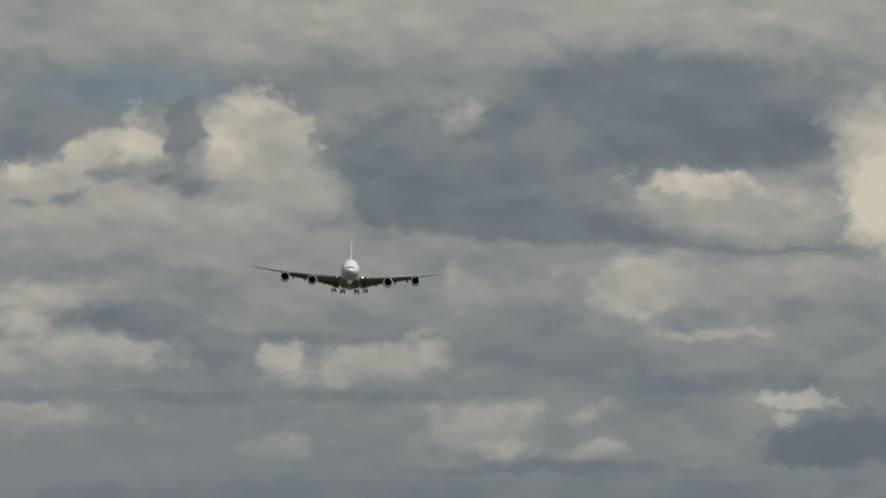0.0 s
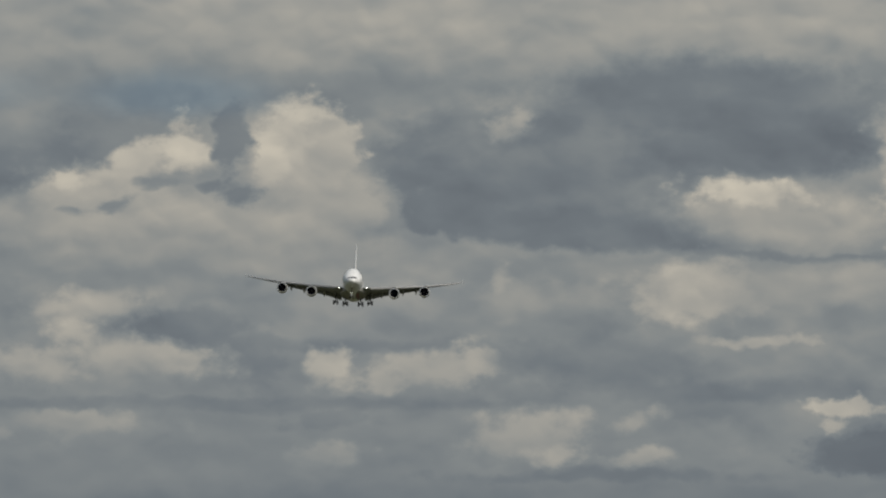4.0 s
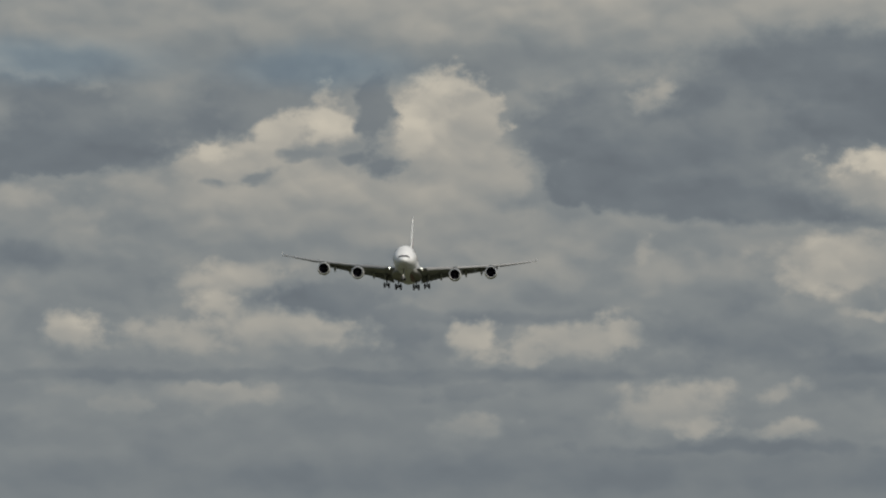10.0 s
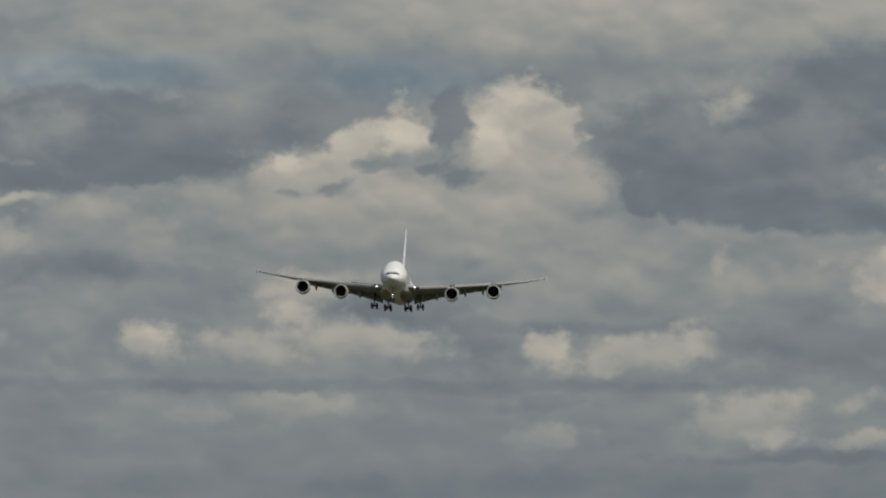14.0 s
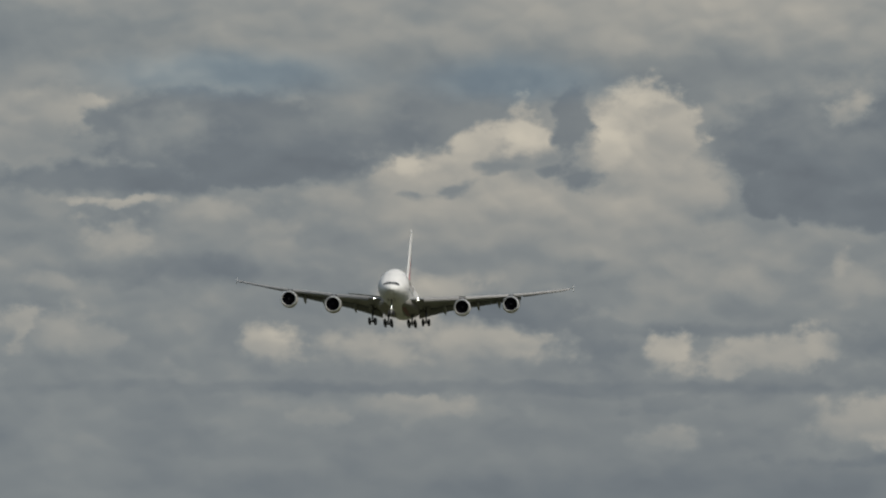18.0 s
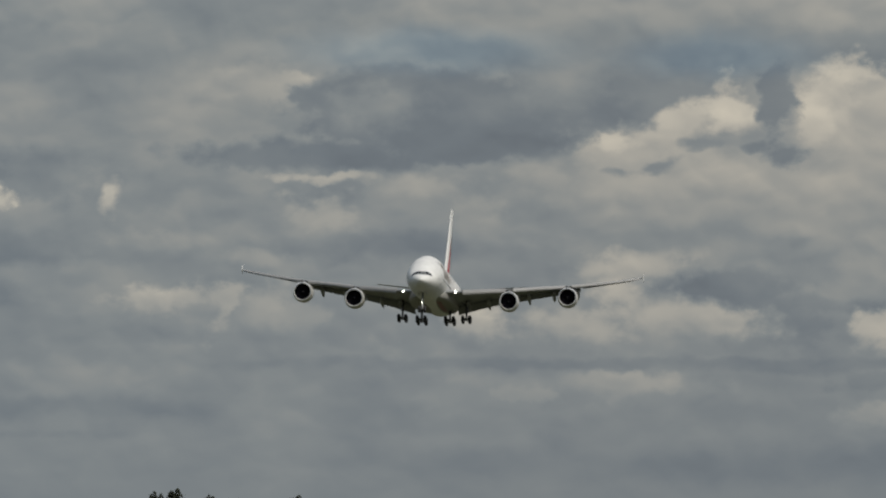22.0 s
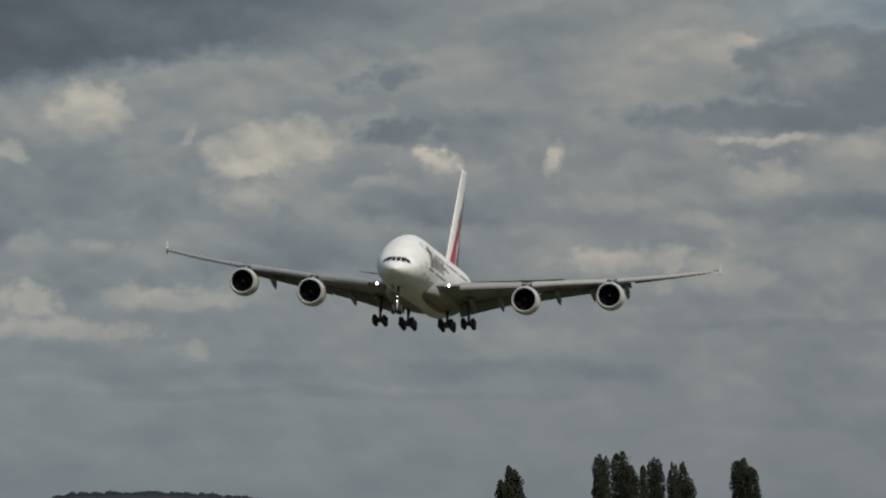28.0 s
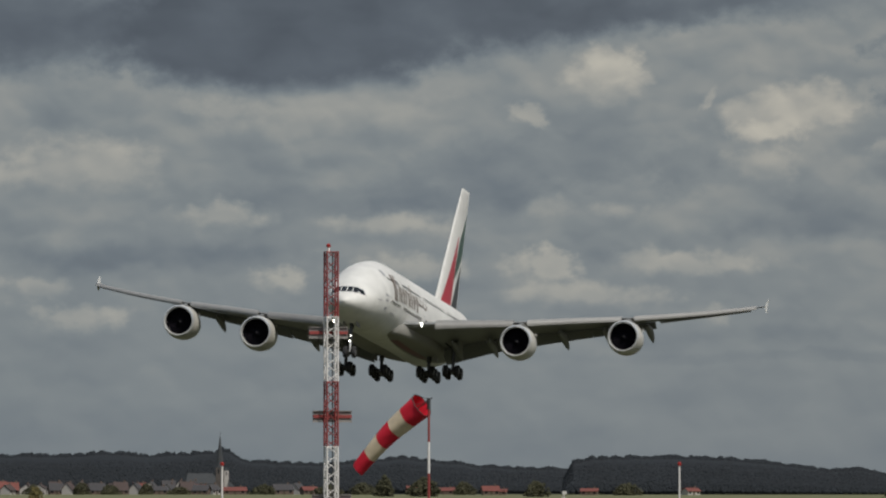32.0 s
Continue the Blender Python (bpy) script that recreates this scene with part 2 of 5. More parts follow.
def cloud_group():
    """One cloud laid over what is behind it: an ellipse with a ragged rim, lighter at the top; a lit cloud's foot melts into the haze."""
    nt = bpy.data.node_groups.new("cloud", "ShaderNodeTree")
    for key, kind in (("Here", "Vector"), ("Rim", "Float"), ("Behind", "Float"), ("Place", "Vector"), ("Lean", "Vector"), ("Size", "Vector"), ("Ragged", "Float"),
                      ("Inside", "Float"), ("Outside", "Float"), ("Foot", "Float"), ("Lift", "Float"), ("Level", "Float")):
        nt.interface.new_socket(key, in_out="INPUT", socket_type="NodeSocket" + kind)
    nt.interface.new_socket("Tone", in_out="OUTPUT", socket_type="NodeSocketFloat")
    link = nt.links.new
    given, out = nt.nodes.new("NodeGroupInput").outputs, nt.nodes.new("NodeGroupOutput").inputs

    def calc(op, *sources):
        n = nt.nodes.new("ShaderNodeMath")
        n.operation = op
        for i, v in enumerate(sources):
            link(v, n.inputs[i])
        return n.outputs[0]

    m = nt.nodes.new("ShaderNodeMapping")
    m.vector_type = "TEXTURE"
    for key, name in (("Here", "Vector"), ("Place", "Location"), ("Lean", "Rotation"), ("Size", "Scale")):
        link(given[key], m.inputs[name])
    size, up = nt.nodes.new("ShaderNodeVectorMath"), nt.nodes.new("ShaderNodeVectorMath")
    size.operation, up.operation = "LENGTH", "DOT_PRODUCT"
    up.inputs[1].default_value = (0.3, -0.9, 0.0)
    link(m.outputs[0], size.inputs[0])
    link(m.outputs[0], up.inputs[0])
    r = nt.nodes.new("ShaderNodeMapRange")
    r.interpolation_type = "SMOOTHSTEP"
    r.inputs[3].default_value, r.inputs[4].default_value = 1.0, 0.0
    link(calc("MULTIPLY_ADD", given["Rim"], given["Ragged"], size.outputs["Value"]), r.inputs[0])
    link(calc("MINIMUM", calc("MULTIPLY_ADD", up.outputs["Value"], given["Foot"], given["Inside"]), given["Inside"]), r.inputs[1])
    link(given["Outside"], r.inputs[2])
    over = nt.nodes.new("ShaderNodeMix")
    link(r.outputs[0], over.inputs[0])
    link(given["Behind"], over.inputs[2])
    link(calc("MULTIPLY_ADD", up.outputs["Value"], given["Lift"], given["Level"]), over.inputs[3])
    link(over.outputs[0], out[0])
    return nt


def build_sky():
    world = bpy.data.worlds.new("sky")
    world.use_nodes = True
    scene.world = world
    nt = world.node_tree
    nt.nodes.clear()
    link = nt.links.new

    def math_node(op, a, b=0.0, c=0.0, clamp=False):
        n = nt.nodes.new("ShaderNodeMath")
        n.operation, n.use_clamp = op, clamp
        for i, v in enumerate((a, b, c)):
            if isinstance(v, (int, float)):
                n.inputs[i].default_value = v
            else:
                link(v, n.inputs[i])
        return n.outputs[0]

    def vec_node(op, a, b=(0, 0, 0), c=(0, 0, 0)):
        n = nt.nodes.new("ShaderNodeVectorMath")
        n.operation = op
        for i, v in enumerate((a, b, c)):
            if isinstance(v, tuple):
                n.inputs[i].default_value = v
            else:
                link(v, n.inputs[i])
        return n

    def fbm(vector, scale, detail, rough=0.55):
        n = nt.nodes.new("ShaderNodeTexNoise")
        n.inputs["Scale"].default_value, n.inputs["Detail"].default_value, n.inputs["Roughness"].default_value = scale, detail, rough
        link(vector, n.inputs["Vector"])
        return n

    coord = nt.nodes.new("ShaderNodeTexCoord")
    split = nt.nodes.new("ShaderNodeSeparateXYZ")
    link(coord.outputs["Generated"], split.inputs[0])
    u = math_node("MULTIPLY", math_node("ARCTAN2", split.outputs[0], split.outputs[1]), 126.0)
    el = math_node("MULTIPLY", math_node("ARCSINE", split.outputs[2]), 126.0)
    v = math_node("SUBTRACT", 6.02, el)
    uv = nt.nodes.new("ShaderNodeCombineXYZ")
    link(u, uv.inputs[0])
    link(v, uv.inputs[1])
    uv = uv.outputs[0]
    def lobes(vector, scale, detail):
        n = nt.nodes.new("ShaderNodeTexVoronoi")
        n.feature = "SMOOTH_F1"
        n.inputs["Scale"].default_value, n.inputs["Detail"].default_value, n.inputs["Roughness"].default_value, n.inputs["Smoothness"].default_value = scale, detail, 0.5, 0.35
        link(vector, n.inputs["Vector"])
        return n.outputs["Distance"]

    # uneven edges: the clouds are pushed about by noise, and their rims bulge in round heads
    flat = vec_node("MULTIPLY", uv, (1.0, 1.3, 1.0)).outputs[0]
    big = fbm(flat, 0.8, 2.0)
    fine = fbm(flat, 2.6, 4.0, 0.55)
    push = vec_node("MULTIPLY_ADD", vec_node("SUBTRACT", big.outputs["Color"], (0.5, 0.5, 0.5)).outputs[0], (0.55, 0.34, 0.0), uv).outputs[0]
    push = vec_node("MULTIPLY_ADD", vec_node("SUBTRACT", fine.outputs["Color"], (0.5, 0.5, 0.5)).outputs[0], (0.24, 0.18, 0.0), push).outputs[0]
    heads = math_node("MULTIPLY", math_node("SUBTRACT", lobes(flat, 1.7, 2.0), 0.60), 0.34)
    heads = math_node("MULTIPLY_ADD", math_node("SUBTRACT", fbm(flat, 2.4, 6.0, 0.62).outputs[0], 0.5), 0.75, heads)
    # the open air between the clouds: lighter high up, thicker and darker low down
    base = nt.nodes.new("ShaderNodeMapRange")
    for i, val in enumerate((0.3, 8.0, 124.0, 140.0)):
        base.inputs[i + 1].default_value = val
    link(el, base.inputs[0])
    cloud = cloud_group()
    total, here, rim, count = base.outputs[0], push, heads, 0
    for u0, v0, rows in BANKS:
        for cu, cv, ru, rv, level, soft, lean, lift in rows:
            count += 1
            if level > 139:
                ru, rv = ru * 1.12, rv * 1.14
            soft *= 1.35 if lift >= 6 else 1.15
            level += 2.5 + 0.33 * max(0, level - 134)
            if count % 8 == 0:      # keeps the shader's evaluation in small groups
                here = vec_node("MULTIPLY_ADD", total, (1e-9, 1e-9, 1e-9), push).outputs[0]
                rim = math_node("MULTIPLY_ADD", total, 1e-9, heads)
            g = nt.nodes.new("ShaderNodeGroup")
            g.node_tree = cloud
            for key, val in (("Place", (cu + u0, cv + v0, 0)), ("Lean", (0, 0, radians(lean))), ("Size", (ru, rv, 1)), ("Ragged", 1 / max(0.45, math.sqrt(ru * rv))),
                             ("Inside", 1 - 0.8 * soft), ("Outside", 1 + 0.7 * soft), ("Foot", 0.8 if lift >= 6 else 0.0), ("Lift", lift), ("Level", level)):
                g.inputs[key].default_value = val
            link(here, g.inputs["Here"])
            link(rim, g.inputs["Rim"])
            link(total, g.inputs["Behind"])
            total = g.outputs[0]
    # billows over all of the sky, flatter and fainter towards the horizon, lit from above
    last = vec_node("MULTIPLY_ADD", total, (1e-9, 1e-9, 1e-9), push).outputs[0]
    streak = vec_node("MULTIPLY", last, (0.7, 1.4, 1.0)).outputs[0]
    billow = math_node("SUBTRACT", fbm(streak, 0.9, 3.0, 0.42).outputs[0], 0.5)
    puffs = vec_node("MULTIPLY", last, (0.85, 1.2, 1.0)).outputs[0]
    toward = vec_node("ADD", puffs, (0.05, -0.16, 0.0)).outputs[0]
    relief = math_node("SUBTRACT", lobes(toward, 1.1, 1.2), lobes(puffs, 1.1, 1.2))
    calm = nt.nodes.new("ShaderNodeMapRange")
    for i, val in enumerate((0.3, 4.0, 0.3, 1.0)):
        calm.inputs[i + 1].default_value = val
    link(el, calm.inputs[0])
    lit = nt.nodes.new("ShaderNodeMapRange")      # the lit heads show more relief
    for i, val in enumerate((115.0, 165.0, 8.0, 30.0)):
        lit.inputs[i + 1].default_value = val
    link(total, lit.inputs[0])
    detail = math_node("MULTIPLY_ADD", relief, lit.outputs[0], math_node("MULTIPLY", billow, 36.0))
    value = math_node("MULTIPLY", math_node("MULTIPLY_ADD", detail, calm.outputs[0], total), 1 / 255)
    ramp = nt.nodes.new("ShaderNodeValToRGB")
    stops = ((80 / 255, (0.070, 0.081, 0.097)), (99 / 255, (0.110, 0.126, 0.146)), (119 / 255, (0.164, 0.186, 0.203)), (134 / 255, (0.224, 0.242, 0.246)), (162 / 255, (0.378, 0.363, 0.324)), (193 / 255, (0.59, 0.54, 0.445)))
    while len(ramp.color_ramp.elements) < len(stops):
        ramp.color_ramp.elements.new(0.5)
    for e, (pos, col) in zip(ramp.color_ramp.elements, stops):
        e.position, e.color = pos, (*col, 1)
    link(value, ramp.inputs[0])
    west = nt.nodes.new("ShaderNodeMapRange")      # the air is bluer to the west
    for i, val in enumerate((-8.0, -28.0, 0.0, 1.0)):
        west.inputs[i + 1].default_value = val
    link(u, west.inputs[0])
    tint = nt.nodes.new("ShaderNodeMix")
    tint.data_type, tint.blend_type = "RGBA", "MULTIPLY"
    link(west.outputs[0], tint.inputs[0])
    link(ramp.outputs[0], tint.inputs[6])
    tint.inputs[7].default_value = (0.955, 0.99, 1.02, 1)
    # two thin places where blue shows through the deck
    for cu, cv, ru, rv in ((-10.8, -2.95, 2.4, 0.4), (-5.6, -2.85, 1.7, 0.4)):
        d = vec_node("LENGTH", vec_node("MULTIPLY_ADD", last, (1 / ru, 1 / rv, 0.0), (-cu / ru, -cv / rv, 0.0)).outputs[0]).outputs["Value"]
        r = nt.nodes.new("ShaderNodeMapRange")
        r.interpolation_type = "SMOOTHSTEP"
        for i, val in enumerate((0.3, 1.5, 1.0, 0.0)):
            r.inputs[i + 1].default_value = val
        link(d, r.inputs[0])
        blue = nt.nodes.new("ShaderNodeMix")
        blue.data_type, blue.blend_type = "RGBA", "MULTIPLY"
        link(r.outputs[0], blue.inputs[0])
        link(tint.outputs[2], blue.inputs[6])
        blue.inputs[7].default_value = (0.86, 0.97, 1.07, 1)
        tint = blue
    air = nt.nodes.new("ShaderNodeTexSky")
    air.sky_type, air.sun_disc = "NISHITA", False
    air.sun_elevation, air.sun_rotation = radians(SUN_EL), radians(SUN_AZ)
    thin = vec_node("SCALE", air.outputs[0])
    thin.inputs["Scale"].default_value = 0.1
    mix = nt.nodes.new("ShaderNodeMix")
    mix.data_type = "RGBA"
    gap = nt.nodes.new("ShaderNodeMapRange")      # high up, the deck breaks and the blue shows
    for i, val in enumerate((8.0, 60.0, 0.0, 0.5)):
        gap.inputs[i + 1].default_value = val
    link(el, gap.inputs[0])
    link(gap.outputs[0], mix.inputs[0])
    link(tint.outputs[2], mix.inputs[6])
    link(thin.outputs[0], mix.inputs[7])
    bg = nt.nodes.new("ShaderNodeBackground")
    link(mix.outputs[2], bg.inputs[0])
    bg.inputs[1].default_value = 1.0
    out = nt.nodes.new("ShaderNodeOutputWorld")
    link(bg.outputs[0], out.inputs[0])
    world.cycles.sampling_method, world.cycles.sample_map_resolution = "MANUAL", 512


build_sky()

# ---- materials ----
def material(name, colour, rough=0.5, metal=0.0, vary=0.15, grain=3.0, bump=0.0, second=None, object_random=0.0, coat=0.0, emit=0.0, stains=0.0):
    """A node material: base colour broken up by noise at two sizes, a little relief, and wear that follows its own shapes."""
    m = bpy.data.materials.new(name)
    m.use_nodes = True
    nt = m.node_tree
    b = nt.nodes["Principled BSDF"]
    b.inputs["Roughness"].default_value, b.inputs["Metallic"].default_value = rough, metal
    b.inputs["Coat Weight"].default_value = coat
    tc = nt.nodes.new("ShaderNodeTexCoord")
    n1, n2 = nt.nodes.new("ShaderNodeTexNoise"), nt.nodes.new("ShaderNodeTexNoise")
    for n, s, d in ((n1, grain, 5.0), (n2, grain * 0.13, 3.0)):
        n.inputs["Scale"].default_value, n.inputs["Detail"].default_value = s, d
        nt.links.new(tc.outputs["Object"], n.inputs["Vector"])
    add = nt.nodes.new("ShaderNodeMath")
    add.operation = "MULTIPLY_ADD"
    add.inputs[1].default_value = 0.6
    nt.links.new(n1.outputs[0], add.inputs[0])
    half = nt.nodes.new("ShaderNodeMath")
    half.operation = "MULTIPLY"
    half.inputs[1].default_value = 0.4 + stains
    nt.links.new(n2.outputs[0], half.inputs[0])
    nt.links.new(half.outputs[0], add.inputs[2])
    fac = add.outputs[0]
    if object_random:
        info = nt.nodes.new("ShaderNodeObjectInfo")
        more = nt.nodes.new("ShaderNodeMath")
        more.operation = "MULTIPLY_ADD"
        more.inputs[1].default_value = object_random
        nt.links.new(info.outputs["Random"], more.inputs[0])
        nt.links.new(fac, more.inputs[2])
        fac = more.outputs[0]
    ramp = nt.nodes.new("ShaderNodeValToRGB")
    lo = tuple(c * (1 - vary) for c in colour)
    hi = second or tuple(min(1.0, c * (1 + vary)) for c in colour)
    ramp.color_ramp.elements[0].position, ramp.color_ramp.elements[0].color = 0.3, (*lo, 1)
    ramp.color_ramp.elements[1].position, ramp.color_ramp.elements[1].color = 0.72, (*hi, 1)
    nt.links.new(fac, ramp.inputs[0])
    nt.links.new(ramp.outputs[0], b.inputs["Base Color"])
    if bump:
        bn = nt.nodes.new("ShaderNodeBump")
        bn.inputs["Strength"].default_value, bn.inputs["Distance"].default_value = bump, 0.05
        nt.links.new(n1.outputs[0], bn.inputs["Height"])
        nt.links.new(bn.outputs[0], b.inputs["Normal"])
    if emit:
        b.inputs["Emission Color"].default_value = (1.0, 0.95, 0.85, 1)
        b.inputs["Emission Strength"].default_value = emit
    return m


WHITE = material("white_paint", (0.74, 0.74, 0.715), 0.46, vary=0.13, grain=0.7, coat=0.06, stains=0.15)
# the underside's shade is put into this grey; gear doors use it too
BELLY = material("shaded_belly_grey", (0.26, 0.255, 0.235), 0.55, vary=0.1, grain=0.9, stains=0.15)
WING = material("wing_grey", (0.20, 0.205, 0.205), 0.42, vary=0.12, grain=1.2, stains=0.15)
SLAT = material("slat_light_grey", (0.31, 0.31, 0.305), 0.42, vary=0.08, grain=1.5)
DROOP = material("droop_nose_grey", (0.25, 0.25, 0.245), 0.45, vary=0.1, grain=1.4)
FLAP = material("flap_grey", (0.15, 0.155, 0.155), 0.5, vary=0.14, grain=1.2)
COWL = material("cowl_pale_grey", (0.62, 0.61, 0.57), 0.35, vary=0.14, grain=1.1, coat=0.2)
CHROME = material("bare_metal_lip", (0.80, 0.80, 0.79), 0.38, 0.65, vary=0.05)
DUCT = material("duct_in_shade", (0.010, 0.010, 0.013), 0.9)
BLADE = material("fan_blade_in_shade", (0.012, 0.011, 0.015), 0.75)
for dull in (DUCT, BLADE):      # the intake's deep shade is put into these colours, hardly any gloss
    dull.node_tree.nodes["Principled BSDF"].inputs["Specular IOR Level"].default_value = 0.03
# the gear legs' shadow is put into this steel; other metal parts share it
STEEL = material("shadow_dark_steel", (0.07, 0.07, 0.07), 0.45, 0.5)
RUBBER = material("tyre_rubber", (0.022, 0.022, 0.024), 0.8, vary=0.3, grain=4)
HUB = material("hub_grey", (0.25, 0.25, 0.25), 0.5, 0.4)
GLASS = material("dark_glass", (0.012, 0.014, 0.017), 0.08)
GOLD = material("dull_gold_paint", (0.14, 0.095, 0.07), 0.5, vary=0.1)
INK = material("grey_blue_marks", (0.40, 0.41, 0.44), 0.5)
RED = material("red_paint", (0.48, 0.012, 0.035), 0.35, vary=0.1)
DEEP_RED = material("deep_red_paint", (0.16, 0.012, 0.018), 0.4)
GREEN = material("dark_green_paint", (0.018, 0.075, 0.05), 0.35)
BLACK = material("black_paint", (0.018, 0.02, 0.024), 0.35)
LAMP = material("landing_light", (0.9, 0.9, 0.85), 0.2, emit=13.0)
LAMP_DIM = material("taxi_lamp", (0.9, 0.9, 0.85), 0.2, emit=5.0)


# ---- mesh helpers ----
def mesh(name, verts, faces, mat, smooth=True, sharp=35):
    me = bpy.data.meshes.new(name)
    me.from_pydata([tuple(map(float, p)) for p in verts], [], faces)
    for m in mat if isinstance(mat, (list, tuple)) else [mat]:
        me.materials.append(m)
    me.validate()
    if smooth and len(me.polygons):
        me.polygons.foreach_set("use_smooth", [True] * len(me.polygons))
        me.set_sharp_from_angle(angle=radians(sharp))
    return me


def shape(name, verts, faces, mat, parent=None, label="", smooth=True, sharp=35, at=None):
    ob = new(name, mesh(name, verts, faces, mat, smooth, sharp))
    if parent is not None:
        ob.parent = parent
    if at is not None:
        ob.matrix_basis = at
    if label:
        tagged(ob, label)
    return ob


def rings(sections, cap=True, closed=True):
    """Verts and faces of a skin over rings with equal numbers of points."""
    n = len(sections[0])
    verts = [p for s in sections for p in s]
    faces = []
    for i in range(len(sections) - 1):
        for j in range(n if closed else n - 1):
            k = (j + 1) % n
            faces.append((i * n + j, i * n + k, (i + 1) * n + k, (i + 1) * n + j))
    if cap and closed:
        faces.append(tuple(reversed(range(n))))
        faces.append(tuple(range((len(sections) - 1) * n, len(sections) * n)))
    return verts, faces


def turned(profile, n=32, axis="x", cap=False):
    """A body of revolution: profile of (along, radius)."""
    out = []
    for a, r in profile:
        ring = []
        for j in range(n):
            c, s = math.cos(2 * math.pi * j / n), math.sin(2 * math.pi * j / n)
            ring.append({"x": (a, r * c, r * s), "y": (r * c, a, r * s), "z": (r * c, r * s, a)}[axis])
        out.append(ring)
    return rings(out, cap)


def rod(p, q, r0, r1=None, n=8):
    p, q = Vector(p), Vector(q)
    d = (q - p).normalized()
    a = d.orthogonal().normalized()
    b = d.cross(a)
    r1 = r0 if r1 is None else r1
    ring = lambda c, r: [c + (a * math.cos(2 * math.pi * j / n) + b * math.sin(2 * math.pi * j / n)) * r for j in range(n)]
    return rings([ring(p, r0), ring(q, r1)])


def block(x0, x1, y0, y1, z0, z1):
    v = [(x, y, z) for x in (x0, x1) for y in (y0, y1) for z in (z0, z1)]
    return v, [(0, 1, 3, 2), (4, 6, 7, 5), (0, 4, 5, 1), (2, 3, 7, 6), (0, 2, 6, 4), (1, 5, 7, 3)]


def joined(*pieces):
    verts, faces = [], []
    for v, f in pieces:
        o = len(verts)
        verts += [tuple(p) for p in v]
        faces += [tuple(i + o for i in g) for g in f]
    return verts, faces


# ---- the airliner: forward is +x from the nose tip, +y its left side, z up from wheel level ----
MID = 5.8      # height of the body's middle
S_KEYS = [0, 0.25, 0.8, 1.8, 3.2, 5.2, 8, 11, 15, 46, 52, 58, 64, 69, 72.7]
TOP = [-1.9, -1.42, -1.0, -0.42, 0.38, 1.52, 2.85, 3.72, 4.20, 4.20, 4.20, 4.2, 4.05, 3.7, 3.2]
LOW = [-1.9, -2.3, -2.68, -3.08, -3.48, -3.85, -4.08, -4.2, -4.21, -4.21, -3.5, -2.05, -0.2, 1.35, 2.45]
WID = [0.02, 0.62, 1.18, 1.80, 2.42, 3.02, 3.42, 3.56, 3.57, 3.57, 3.54, 3.15, 2.2, 1.15, 0.3]
CEN = [-1.9, -1.88, -1.82, -1.66, -1.38, -1.05, -0.7, -0.5, -0.35, -0.35, 0.1, 0.9, 1.7, 2.3, 2.7]


def smooth_table(keys, vals, s):
    """Monotone cubic through a table."""
    k, v = np.array(keys, float), np.array(vals, float)
    h, d = np.diff(k), np.diff(v) / np.diff(k)
    m = np.zeros(len(k))
    m[0], m[-1] = d[0], d[-1]
    for i in range(1, len(k) - 1):
        m[i] = 0 if d[i - 1] * d[i] <= 0 else (h[i - 1] + h[i]) / (h[i - 1] / d[i] + h[i] / d[i - 1])
    i = int(min(max(np.searchsorted(k, s) - 1, 0), len(k) - 2))
    t = (s - k[i]) / h[i]
    return float((2 * t**3 - 3 * t**2 + 1) * v[i] + (t**3 - 2 * t**2 + t) * h[i] * m[i] + (3 * t**2 - 2 * t**3) * v[i + 1] + (t**3 - t**2) * h[i] * m[i + 1])


def hull(s):
    return tuple(smooth_table(S_KEYS, tab, s) for tab in (TOP, LOW, WID, CEN))


def hull_point(s, ang, off=0.0):
    """ang from the crown (0) over the left side (90) to the keel (180)."""
    top, low, wid, cen = hull(s)
    a = radians(ang)
    c, sn = math.cos(a), math.sin(a)
    h = (top - cen) if c > 0 else (cen - low)
    return (-s, (wid + off) * sn, MID + cen + (h + off) * c)


def side_point(s, z, left, off=0.03):
    """On the body's side at height z over its middle line."""
    top, low, wid, cen = hull(s)
    h = (top - cen) if z > cen else (cen - low)
    c = max(-1.0, min(1.0, (z - cen) / h))
    y = wid * math.sqrt(max(0.0, 1 - c * c)) + off
    return (-s, y if left else -y, MID + z)


def front_point(y, z, off=0.03):
    """On the nose, met from ahead."""
    lo, hi = 0.0, 14.0
    for _ in range(40):
        s = (lo + hi) / 2
        top, low, wid, cen = hull(s)
        h = (top - cen) if z > cen else (cen - low)
        if (y / wid) ** 2 + ((z - cen) / max(h, 1e-3)) ** 2 < 1:
            hi = s
        else:
            lo = s
    return (-hi + off, y * (1 + off / 3), MID + z + off)


def patch(corner_rows):
    """Verts and faces of a grid of points."""
    n = len(corner_rows[0])
    verts = [p for r in corner_rows for p in r]
    faces = [(i * n + j, i * n + j + 1, (i + 1) * n + j + 1, (i + 1) * n + j) for i in range(len(corner_rows) - 1) for j in range(n - 1)]
    return verts, faces


def side_patch(s0, s1, z0, z1, left, lean=0.0, off=0.03, ns=3, nz=5):
    return patch([[side_point(s0 + (s1 - s0) * i / ns + lean * j / nz, z0 + (z1 - z0) * j / nz, left, off) for i in range(ns + 1)] for j in range(nz + 1)])


